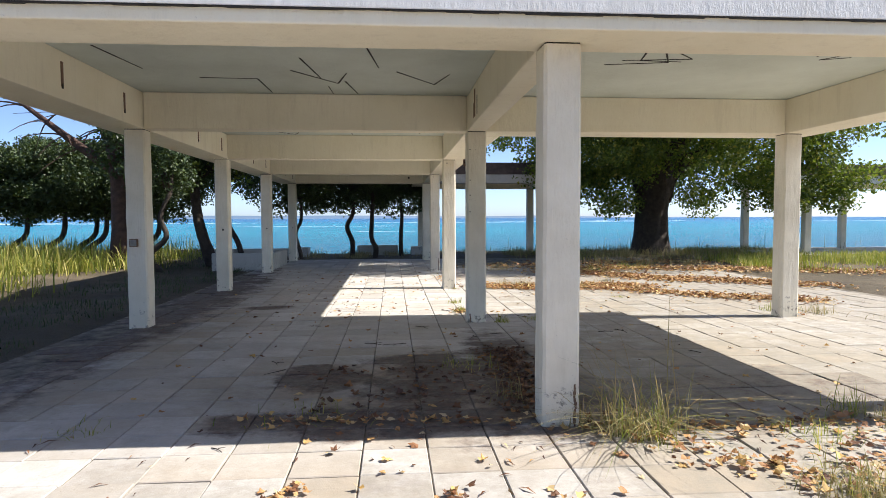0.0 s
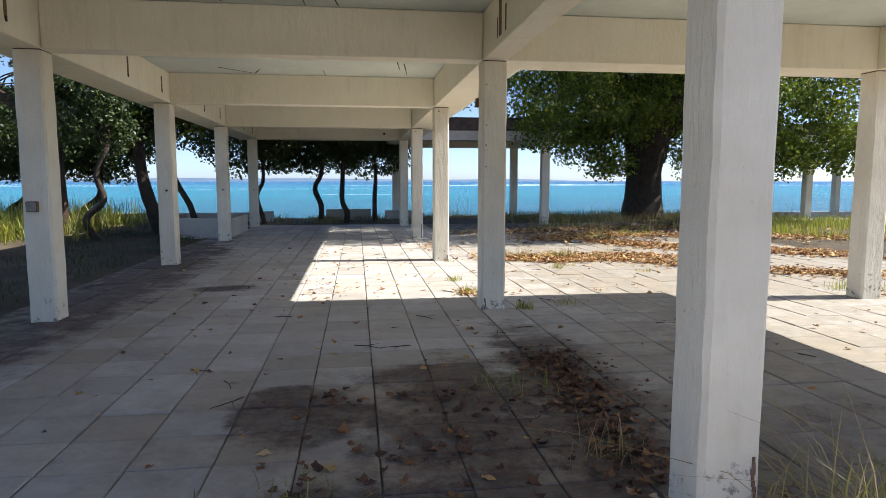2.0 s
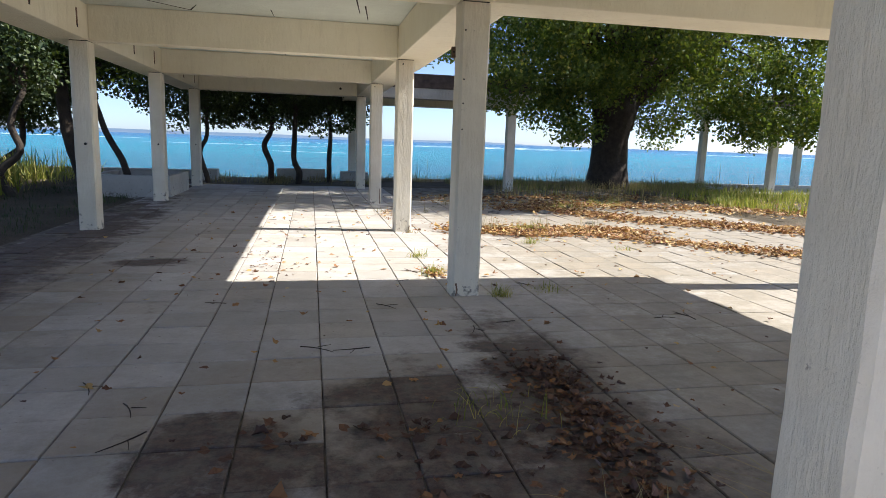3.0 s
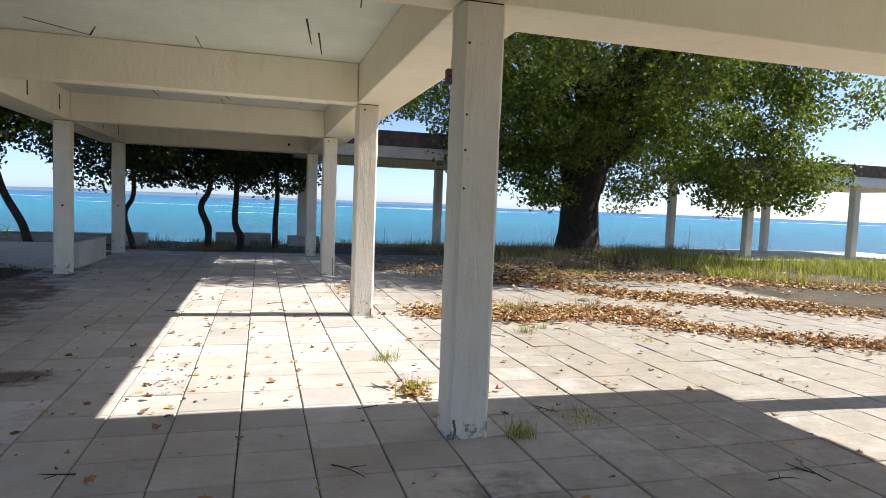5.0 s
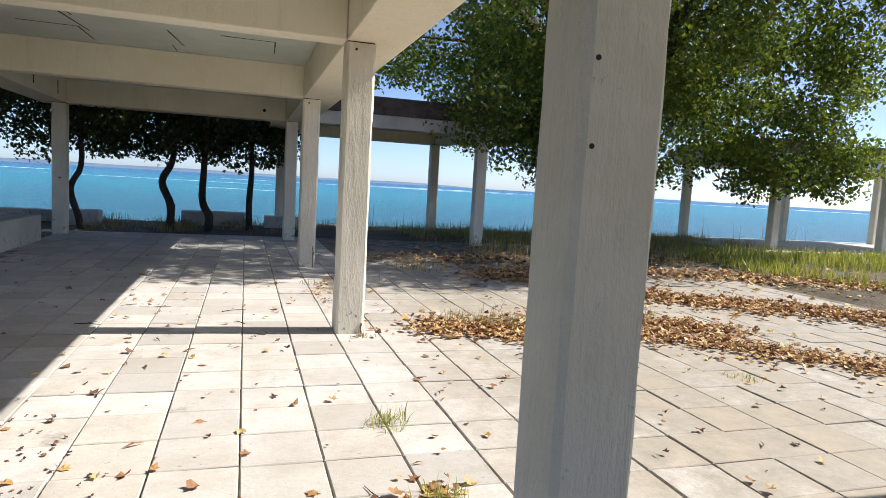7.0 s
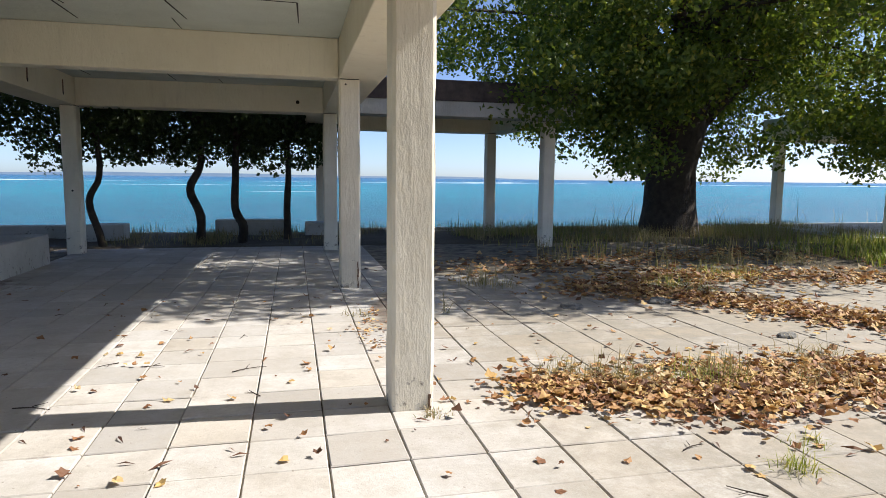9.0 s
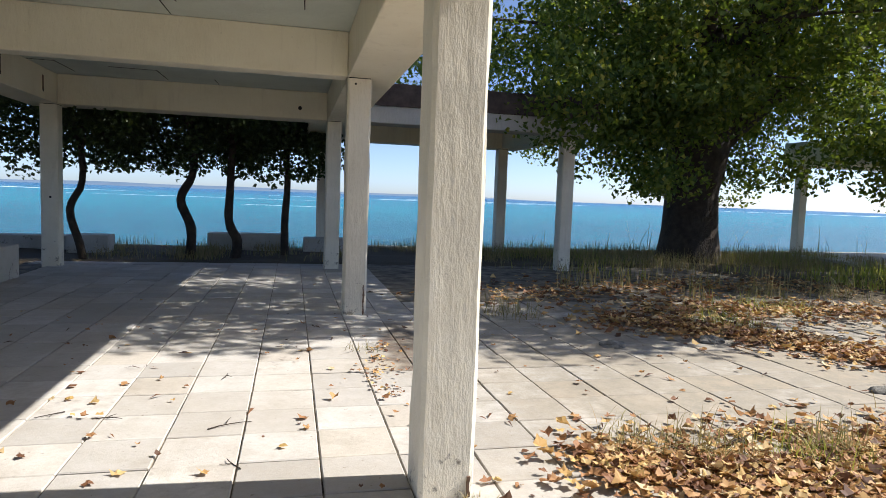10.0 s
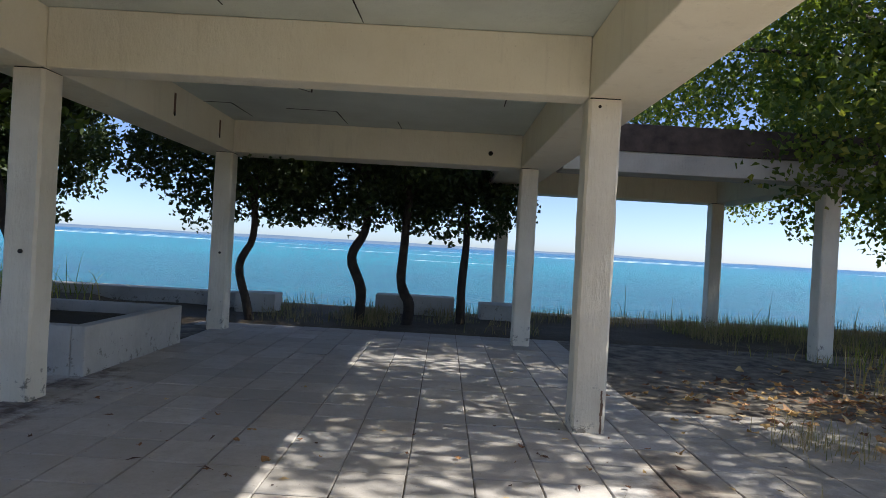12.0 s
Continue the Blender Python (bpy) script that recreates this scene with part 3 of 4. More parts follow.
low_wall(-1.63, 0.09, 27.2, 27.75, 0.38, "low whitewashed concrete block by the shore")
low_wall(0.62, 1.6, 26.6, 27.3, 0.34, "low whitewashed concrete block beside a column")
low_wall(-4.3, -3.5, 26.0, 26.6, 0.36, "low whitewashed concrete block at the shore trees")
low_wall(1.65, 15, 28.25, 28.55, 0.05, "low kerb wall along the shore", -0.5)
low_wall(-17, -4.35, 26.6, 27.0, 0.3, "long low stone wall along the shore")
# planter with four walls and soil
pl = new("planter")
pl.location = (-4.6, 20.8, 0)
tagged(pl, "low whitewashed concrete planter trough with dark soil", "planter")
for dims in ((0.78, 0.92, -1.15, 1.15), (-0.92, -0.78, -1.15, 1.15), (-0.777, 0.777, -1.15, -1.01), (-0.777, 0.777, 1.01, 1.15)):
    one_box("side_wall", (*dims, -0.1, 0.5), M_WALL, pl, 0.012)
one_box("soil", (-0.775, 0.775, -1.008, 1.008, -0.1, 0.36), M_GROUND, pl)

# ---- trees ----
def tree_crown(centres, radii, per, size, rng, flat=0.0, droop=0.3):
    pts = []
    for c, r in zip(centres, radii):
        n = int(per * r * r)
        p = rng.normal(size=(n, 3))
        p /= np.linalg.norm(p, axis=1)[:, None]
        p *= (r * rng.uniform(0.25, 1.0, n) ** 0.6)[:, None]
        p[:, 2] *= 0.7
        pts.append(p + c)
    return leaves(np.concatenate(pts), size, rng, droop, flat)


def big_tree():
    rng = np.random.default_rng(21)
    root = new("broadleaf_tree")
    root.location = (10.6, 26.0, 0)
    tagged(root, "huge old broadleaf tree with thick dark trunk and hanging green crown", "tree")
    bm = bmesh.new()
    tube(bm, [(0, 0, -0.3), (0, 0, 0.15), (0, 0, 0.8), (0.02, 0, 1.8), (0.1, 0, 2.9), (0.15, 0, 3.8)], [1.0, 0.82, 0.7, 0.66, 0.74, 0.7], 18, 0.06, rng)
    part("trunk", bm, M_BARK, root, "thick dark furrowed trunk", True)
    for dx, dy, top in ((-2.0, -0.3, 6.0), (2.1, 0.2, 6.2), (-0.2, -0.8, 6.8)):
        bm = bmesh.new()
        tube(bm, bezier((0.1 + dx * 0.08, 0, 2.3), (0.1 + dx * 0.35, dy * 0.4, 4.0), (dx, dy, top), 8), np.linspace(0.56, 0.24, 8), 12, 0.06, rng)
        part("limb", bm, M_BARK, root, "", True)
    ends = []
    for k in range(11):
        a = k * 2.4 + rng.uniform(-0.3, 0.3)
        reach = rng.uniform(3.5, 6.8)
        top = rng.uniform(5.5, 11)
        tip = (math.cos(a) * reach, math.sin(a) * reach, top)
        bm = bmesh.new()
        path = bezier((0.12, 0, rng.uniform(2.3, 3.4)), (math.cos(a) * reach * 0.35, math.sin(a) * reach * 0.35, top * 0.75), tip, 8)
        tube(bm, path, np.linspace(0.38, 0.06, 8), 9, 0.06, rng)
        for q in (3, 5, 6):
            b = Vector(path[q])
            for _ in range(2):
                d = Vector((rng.normal(), rng.normal(), rng.uniform(-0.7, 0.5))) * 1.1
                tube(bm, bezier(tuple(b), tuple(b + d * 0.6 + Vector((0, 0, 0.3))), tuple(b + d * 1.6), 5), np.linspace(0.07, 0.015, 5), 5, 0, rng)
                ends.append(np.array(b + d * 1.5))
        part("limb", bm, M_BARK, root, "", True)
        ends.append(np.array(tip))
    centres, radii = list(ends), [rng.uniform(0.8, 1.3) for _ in ends]
    while len(centres) < 590:
        a = rng.uniform(0, 2 * math.pi)
        u = rng.uniform(0, 1)
        r = 8.4 * math.sqrt(rng.uniform(0.02, 1))
        lo = 1.9 + 1.6 * max(0, 1 - r / 3.0) + rng.uniform(0, 0.9) + 0.9 * max(0.0, -math.sin(a) * r - 4.0)
        hi = 5.0 + 8.5 * math.sqrt(max(0, 1 - (r / 8.8) ** 2))
        z = lo + (hi - lo) * u
        c = np.array([math.cos(a) * r, math.sin(a) * r * 1.06 - 0.5, z])
        if c[0] > 6.4 + 0.8 * noise.noise(Vector((0, c[1], z)) * 0.5) or c[0] < -3.4 and z < 4.6 or (c[0] > 4.2 and c[1] > -3.2 and z < 4.3 and c[1] < 2.8):
            continue
        if noise.noise(Vector(c) * 0.55) < 0.0:
            continue
        centres.append(c)
        radii.append(rng.uniform(0.45, 1.0))
    # low skirts of hanging twigs round the crown, and the dark heart over the trunk
    # boxes starting at z 4.5 or higher are extra clumps added to cast shade
    for n, x0, x1, y0, y1, z0, z1 in ((80, 2.0, 5.6, -6.5, -3.2, 2.1, 6.0), (110, -8.2, -2.0, -7.5, 2.0, 5.0, 9.0), (70, -3.3, -0.9, -5.0, 2.5, 2.0, 4.6), (14, -2.4, 2.4, -4.0, -0.8, 3.6, 6.0), (45, 0.9, 4.0, -3.2, 2.0, 2.2, 4.8), (110, -5.7, -3.0, -4.6, -0.8, 2.8, 5.4), (80, -3.4, -0.9, -4.4, 0.5, 1.9, 3.8), (60, 1.0, 5.0, -5.5, -1.0, 2.0, 4.2), (110, 5.2, 9.0, 0.0, 5.5, 4.5, 8.5), (26, -6.0, -2.0, -9.4, -7.8, 6.0, 9.5), (150, -4.0, 6.0, -6.8, -3.6, 4.8, 8.8)):
        for _ in range(n):
            c = np.array([rng.uniform(x0, x1), rng.uniform(y0, y1), rng.uniform(z0, z1)])
            if noise.noise(Vector(c) * 0.6) < 0.0:
                continue
            centres.append(c)
            radii.append(rng.uniform(0.4, 0.95))
    v, f = tree_crown(centres, radii, 270, 0.125, rng)
    keep = v.reshape(-1, 4, 3)[:, 0, 2] > 1.45
    v = v.reshape(-1, 4, 3)[keep].reshape(-1, 3)
    ob = sheet("crown", v, np.arange(len(v)).reshape(-1, 4), M_LEAF, root, "loose green crown with gaps of sky")
    tagged(ob, kind="stuff")


big_tree()


def shore_tree(x, y, trunk_pts, radius, crown, n, seed, label, bark=M_BARK, per=600, size=0.105):
    """crown: centre and half-sizes of the crown's body, relative to the foot."""
    rng = np.random.default_rng(seed)
    root = new("shore_tree")
    root.location = (x, y, 0)
    tagged(root, label, "tree", "trees along the shore")
    bm = bmesh.new()
    pts = []
    ext = [trunk_pts[0], *trunk_pts, trunk_pts[-1]]
    for k in range(1, len(ext) - 2):
        for s in (0, 0.25, 0.5, 0.75):
            pts.append(tuple(0.5 * (2 * b + (c - a) * s + (2 * a - 5 * b + 4 * c - d) * s * s + (3 * b - a - 3 * c + d) * s ** 3) for a, b, c, d in zip(*ext[k - 1:k + 3])))
    pts.append(trunk_pts[-1])
    tube(bm, pts, np.linspace(radius * 0.95, radius * 0.6, len(pts)), 9, 0.07, rng)
    part("trunk", bm, bark, root, "dark crooked trunk", True)
    cx, cy, cz, hx, hy, hz = crown
    top = Vector(trunk_pts[-1])
    centres, radii = [], []
    while len(centres) < n:
        p = rng.uniform(-1, 1, 3)
        if p @ p > 1:
            continue
        c = np.array([cx + p[0] * hx, cy + p[1] * hy, cz + p[2] * hz])
        centres.append(c)
        radii.append(rng.uniform(0.35, 0.75))
    for i in range(7):
        c = Vector(centres[i])
        bm = bmesh.new()
        tube(bm, bezier(tuple(top), tuple((top + c) / 2 + Vector((0, 0, 0.25))), tuple(c), 6), np.linspace(radius * 0.55, 0.015, 6), 6, 0.05, rng)
        part("branch", bm, bark, root, "", True)
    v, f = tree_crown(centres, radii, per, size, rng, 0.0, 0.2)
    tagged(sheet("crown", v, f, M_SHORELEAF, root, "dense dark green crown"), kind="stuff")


LBL = "shore tree with crooked dark trunk and dense dark crown"
shore_tree(-3.55, 24.6, [(0, 0, -0.1), (-0.08, 0, 0.3), (-0.24, 0, 0.95), (-0.02, 0, 1.5), (-0.05, 0, 2.3)], 0.09, (-0.6, 0.5, 3.5, 2.3, 1.5, 1.75), 130, 31, LBL)
shore_tree(-1.73, 25.2, [(0, 0, -0.1), (0.03, 0, 0.6), (-0.18, 0, 1.2), (0.05, 0, 1.7), (0.1, 0, 2.4)], 0.115, (-0.2, 0.5, 3.6, 1.7, 1.5, 1.75), 100, 32, LBL)
shore_tree(-0.85, 25.4, [(0, 0, -0.1), (0.05, 0, 0.35), (-0.12, 0, 0.75), (-0.1, 0, 1.5), (-0.05, 0, 2.4)], 0.12, (0.0, 0.6, 3.6, 1.5, 1.5, 1.7), 90, 33, LBL)
shore_tree(0.2, 25.7, [(0, 0, -0.1), (-0.02, 0, 0.7), (0.03, 0, 1.6), (0.0, 0, 2.4)], 0.1, (0.0, 0.5, 3.3, 1.3, 1.3, 1.5), 70, 34, LBL)
shore_tree(-6.1, 20.9, [(0.3, 0, -0.1), (0.1, 0, 0.6), (-0.15, 0, 1.5), (-0.25, 0, 2.8)], 0.22, (0.0, 0.3, 4.2, 1.9, 1.6, 1.45), 110, 35, "thick leaning shore tree with a dark crown")
shore_tree(-5.0, 20.9, [(0.1, 0, 0.25), (-0.05, 0, 0.8), (-0.4, 0, 1.5), (-0.7, 0, 2.6)], 0.1, (-0.6, 0.3, 3.6, 1.2, 0.9, 0.8), 30, 36, "thin tree leaning out of the planter")
shore_tree(-6.8, 19.2, [(0, 0, -0.1), (-0.3, 0, 0.5), (0.15, 0, 1.0), (0.0, 0, 1.6), (0.3, 0, 2.3)], 0.1, (-0.2, 0.3, 3.6, 1.4, 1.2, 1.3), 60, 37, LBL)
for x, y, s in ((-9.4, 25.6, 43), (-11.1, 25, 38), (-11.9, 26, 39), (-12.6, 25, 40), (-14.2, 25.5, 41), (-16.5, 25, 42)):
    shore_tree(x, y, [(-0.7, 0, -0.1), (-0.3, 0, 0.5), (0.25, 0, 1.0), (0.3, 0, 2.2)], 0.13, (0.3, 0.0, 3.05, 2.2, 1.6, 1.4), 140, s, LBL)


def bare_tree():
    rng = np.random.default_rng(51)
    root = new("old_tree")
    root.location = (-8.2, 20.0, 0)
    tagged(root, "old reddish-barked tree with forked trunk and bare twigs", "tree")
    bm = bmesh.new()
    tube(bm, [(0, 0, -0.2), (0.02, 0, 1.2), (0, 0, 2.6), (-0.1, 0, 3.6)], [0.42, 0.31, 0.29, 0.27], 12, 0.06, rng)
    part("trunk", bm, M_REDBARK, root, "thick reddish trunk", True)
    tips = []
    for dx, dy, top in ((-1.6, 0.3, 6.5), (0.6, -0.2, 7.0), (-3.4, 0.2, 5.4), (1.6, 0.6, 6.0)):
        bm = bmesh.new()
        path = bezier((-0.05, 0, 2.9), (dx * 0.3, dy, top * 0.65), (dx, dy, top), 8)
        tube(bm, path, np.linspace(0.2, 0.04, 8), 8, 0.05, rng)
        for q in (3, 4, 5, 6, 7):
            b = Vector(path[q])
            for _ in range(3):
                d = Vector((rng.normal() - 0.5, rng.normal() * 0.5, rng.uniform(-0.9, 0.6)))
                tube(bm, bezier(tuple(b), tuple(b + d * 0.5 + Vector((0, 0, 0.25))), tuple(b + d * 1.2), 5), np.linspace(0.03, 0.006, 5), 4, 0, rng)
        part("limb", bm, M_REDBARK, root, "bare reddish limb with twigs", True)
        tips.append(np.array(path[-1]))
    v, f = tree_crown([np.array([2.0, 0.6, 4.0]), np.array([1.4, 0.4, 3.4]), np.array([2.6, 0.6, 3.5]), np.array([3.2, 0.8, 3.0])] + tips, [0.9, 0.8, 0.9, 0.8] + [0.5] * 4, 170, 0.13, rng)
    tagged(sheet("crown", v, f, M_LEAF, root, "sparse yellow-green leaves"), kind="stuff")


bare_tree()


# ---- grass, weeds, litter ----
def field(n, x0, x1, y0, y1, keep, rng):
    p = np.stack([rng.uniform(x0, x1, n), rng.uniform(y0, y1, n), np.zeros(n)], 1)
    g = np.array([keep(a, b) for a, b in p[:, :2]])
    return p[rng.uniform(0, 1, n) < g]


def nz(x, y, s, o=0.0):
    return noise.noise(Vector((x * s, y * s, o)))


def grass(name, pts, h, w, mat, label, lean=0.5, rng=RNG):
    v, f = blades(pts, h, w, rng, lean)
    return tagged(sheet(name, v, f, mat), label, "grass", kind="stuff")


grng = np.random.default_rng(61)
p = field(42000, -22, -6.8, 8.5, 26, lambda x, y: 0.9 * max(0.0, min(1.0, 0.5 + 1.6 * nz(x, y, 0.35))) * (1.0 if x < -7.6 else 0.3), grng)
p[:, 2] = 0.08
grass("grass", p, 0.92, 0.012, M_GRASS, "tall yellow-green grass on the verge", 1.2, grng)
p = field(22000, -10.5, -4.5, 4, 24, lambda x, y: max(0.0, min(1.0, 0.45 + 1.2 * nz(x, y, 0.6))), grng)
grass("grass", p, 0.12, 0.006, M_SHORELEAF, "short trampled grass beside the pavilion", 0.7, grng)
p = field(16000, 4.4, 16, 20.3, 27.6, lambda x, y: max(0.0, min(1.0, -0.1 + 1.3 * nz(x, y, 0.5) + (y - 23.5) * 0.16)), grng)
k = len(p) // 2
grass("grass", p[:k], 0.34, 0.007, M_GRASS, "rough grass round the big tree", 0.8, grng)
grass("grass", p[k:], 0.26, 0.006, M_DRYGRASS, "dry trampled grass round the big tree", 1.0, grng)
p = field(26000, 10.5, 26, 14.5, 23.0, lambda x, y: max(0.0, min(1.0, -0.25 + 1.2 * nz(x, y, 0.4) + (x + y - 28) * 0.14)), grng)
grass("grass", p, 0.36, 0.010, M_GRASS, "green grass beyond the paving", 0.6, grng)
p = field(9000, -4, 14, 26.5, 28.6, lambda x, y: max(0.0, min(1.0, 0.1 + 1.6 * nz(x, y, 0.7, 4))), grng)
grass("grass", p, 0.3, 0.005, M_DRYGRASS, "wild weeds along the shore edge", 0.5, grng)


p = field(15000, 4.6, 16, 23.6, 28.0, lambda x, y: max(0.0, min(1.0, 0.45 + 1.2 * nz(x, y, 0.6, 2))), grng)
grass("grass", p, 0.4, 0.005, M_DRYGRASS, "tall shaded grass under the big tree", 0.8, grng)
p = field(5000, -3.6, 1.6, 24.5, 27.4, lambda x, y: max(0.0, min(1.0, 0.35 + 1.4 * nz(x, y, 0.9, 6))), grng)
grass("grass", p, 0.26, 0.007, M_DRYGRASS, "scruffy shaded grass under the shore trees", 0.9, grng)
p = field(170, 3, 22, 26.8, 28.3, lambda x, y: max(0.0, min(1.0, 0.3 + 1.8 * nz(x, y, 1.1, 8))), grng)
grass("grass", p, 1.0, 0.008, M_DRYGRASS, "tall dry stalks along the shore edge", 0.6, grng)
p = field(600, 4.5, 9.5, 19.4, 21.5, lambda x, y: max(0.0, min(1.0, -0.05 + 2.2 * nz(x, y, 1.3, 3))), grng)
grass("grass", p, 0.6, 0.008, M_DRYGRASS, "dry weed stalks at the paving edge", 0.5, grng)


def clump(x, y, n, r, h, mat, label, seed, lean=1.5, width=0.003):
    rng = np.random.default_rng(seed)
    pts = np.stack([rng.normal(0, r * 0.7, n), rng.normal(0, r * 0.7, n), np.zeros(n)], 1)
    v, f = blades(pts, h, width, rng, lean)
    ob = sheet("weed_clump", v, f, mat)
    ob.location = (x, y, -0.01)
    return tagged(ob, label, "weeds", kind="stuff")


W1 = "clump of dry yellow grass at the foot of a column"
W2 = "small clump of weeds in a paving joint"
for i, (x, y, n, r, h, mat, lab) in enumerate((
        (1.5, 4.66, 46, 0.13, 0.85, M_DRYGRASS, W1), (1.62, 4.55, 60, 0.12, 0.5, M_GRASS, W1), (1.68, 4.6, 60, 0.14, 0.62, M_DRYGRASS, W1), (1.42, 4.6, 50, 0.1, 0.5, M_DRYGRASS, W1), (1.75, 4.65, 40, 0.16, 0.9, M_DRYGRASS, W1), (1.24, 4.78, 22, 0.07, 0.75, M_DRYGRASS, W1),
        (2.45, 3.5, 330, 0.24, 0.22, M_DRYGRASS, W2), (2.6, 3.55, 200, 0.25, 0.2, M_GRASS, W2), (2.75, 4.5, 70, 0.16, 0.22, M_GRASS, W2), (3.4, 5.0, 60, 0.15, 0.3, M_GRASS, W2), (3.6, 4.8, 120, 0.2, 0.15, M_DRYGRASS, W2),
        (0.85, 5.6, 26, 0.14, 0.36, M_DRYGRASS, W2), (0.6, 6.8, 60, 0.2, 0.2, M_GRASS, W2), (-0.8, 5.2, 60, 0.3, 0.13, M_GRASS, W2), (-2.4, 5.0, 40, 0.15, 0.1, M_GRASS, W2),
        (0.97, 10.6, 130, 0.09, 0.16, M_GRASS, W2), (0.97, 11.65, 90, 0.1, 0.14, M_GRASS, W2), (1.45, 9.5, 110, 0.08, 0.16, M_GRASS, W2), (2.0, 9.7, 90, 0.12, 0.09, M_GRASS, W2),
        (1.03, 16.9, 36, 0.12, 0.14, M_DRYGRASS, W2), (1.2, 13.9, 60, 0.07, 0.09, M_DRYGRASS, W2), (2.4, 14.4, 160, 0.25, 0.24, M_DRYGRASS, W2), (3.3, 14.1, 150, 0.22, 0.24, M_GRASS, W2), (4.1, 13.9, 110, 0.25, 0.2, M_DRYGRASS, W2),
        (3.0, 18.6, 160, 0.3, 0.35, M_DRYGRASS, W2), (5.6, 17.9, 220, 0.4, 0.28, M_GRASS, W2), (6.9, 18.8, 220, 0.45, 0.3, M_GRASS, W2), (6.1, 10.2, 110, 0.2, 0.2, M_GRASS, W2),
        (6.6, 9.9, 110, 0.2, 0.25, M_DRYGRASS, W2), (7.4, 9.0, 160, 0.3, 0.2, M_DRYGRASS, W2), (2.75, 14.25, 120, 0.16, 0.3, M_DRYGRASS, W2), (3.55, 14.2, 130, 0.14, 0.3, M_DRYGRASS, W2), (4.7, 14.5, 100, 0.2, 0.26, M_DRYGRASS, W2), (2.9, 12.75, 70, 0.07, 0.16, M_GRASS, W2), (2.0, 16.9, 12, 0.05, 0.4, M_DRYGRASS, W2), (3.2, 13.0, 40, 0.08, 0.12, M_GRASS, W2), (4.2, 12.2, 40, 0.1, 0.1, M_GRASS, W2), (8.0, 20.2, 130, 0.3, 0.5, M_DRYGRASS, W2), (9.4, 20.0, 130, 0.3, 0.55, M_DRYGRASS, W2))):
    clump(x, y, n, r, h, mat, lab, 100 + i, 2.0 if lab == W1 else 1.5, 0.0038 if lab == W1 else 0.003)


def lobed(points, size, rng):
    """Curled five-lobed dry leaves lying on the ground."""
    n = len(points)
    rad = np.array([1.0, 0.7, 0.95, 0.62, 0.8, 0.5, 0.8, 0.62, 0.95, 0.7])
    ang = np.linspace(0, 2 * np.pi, 10, endpoint=False)
    r = rad[None] * rng.uniform(0.65, 1.15, (n, 10)) * (size * 0.52 * rng.uniform(0.55, 1.25, n))[:, None]
    a = ang[None] + rng.uniform(0, 2 * np.pi, (n, 1))
    x, y = np.cos(a) * r, np.sin(a) * r
    fold = rng.uniform(0, 2 * np.pi, (n, 1))
    across = x * np.cos(fold) + y * np.sin(fold)
    z = np.abs(across) * rng.uniform(-0.3, 0.9, (n, 1)) + r * rng.normal(0, 0.16, (n, 10))
    z = z + across * rng.normal(0, 0.2, (n, 1))
    rim = np.stack([x, y, z], 2) + points[:, None]
    v = np.concatenate([points[:, None], rim], 1).reshape(-1, 3)
    k = np.arange(n)[:, None, None] * 11
    i = np.arange(10)
    f = k + np.stack([np.zeros(10, int), 1 + i, 1 + (i + 1) % 10], 1)[None]
    return v, f.reshape(-1, 3)


def litter(name, pts, size, label, seed, lift=0.03, mat=None):
    rng = np.random.default_rng(seed)
    pts = pts.copy()
    pts[:, 2] = lift * rng.uniform(0.3, 1.6, len(pts))
    v, f = lobed(pts, size, rng)
    v[:, 2] = np.maximum(v[:, 2], 0.003)
    return tagged(sheet(name, v, f, mat or M_LITTER), label, "fallen leaves", kind="stuff")


def band_points(n, path, spread, rng):
    seg = rng.integers(0, len(path) - 1, n)
    t = rng.uniform(0, 1, n)
    a, b = np.array(path)[seg], np.array(path)[seg + 1]
    p = a + (b - a) * t[:, None]
    p = p + rng.normal(0, spread, (n, 2)) * rng.uniform(0.3, 1, (n, 1))
    return np.concatenate([p, np.zeros((n, 1))], 1)


lrng = np.random.default_rng(71)
litter("leaf_litter", band_points(3600, [(2.0, 14.2), (2.7, 14.0), (3.4, 13.7), (4.6, 14.2), (5.4, 13.8)], 0.32, lrng), 0.092, "drift of curled yellow and brown leaves on the paving", 72, 0.03)
litter("leaf_litter", band_points(2500, [(3.3, 14.5), (4.3, 13.8), (5.2, 12.9), (6.3, 11.9), (7.6, 11.2)], 0.33, lrng), 0.09, "drift of curled dry leaves across the paving", 84, 0.025)
litter("leaf_litter", band_points(4200, [(4.2, 18.3), (5.4, 17.2), (6.4, 15.6), (7.8, 15.0), (9.3, 13.6)], 0.5, lrng), 0.11, "long drift of dry yellow leaves on the paving", 73, 0.03)
litter("leaf_litter", band_points(2600, [(5, 19), (8, 18.5), (11, 17.5), (14, 16)], 0.8, lrng), 0.12, "scattered dry leaves beside the grass", 74, 0.04)
litter("leaf_litter", band_points(1500, [(3, 20), (8, 21.5), (13, 20.5)], 1.0, lrng), 0.12, "dry leaves in the shade of the tree", 75, 0.03)
litter("leaf_litter", band_points(900, [(0.95, 5.3), (1.05, 6.2), (1.1, 7.0), (1.05, 7.6)], 0.22, lrng), 0.065, "rotting reddish-brown leaves on dark soil under the beam", 76, 0.012, M_ROTTING)
litter("leaf_litter", band_points(120, [(-0.9, 5.6), (0.2, 5.8), (0.3, 6.6), (-0.9, 6.6)], 0.25, lrng), 0.08, "rotting leaves on the stained tiles", 82, 0.012, M_ROTTING)
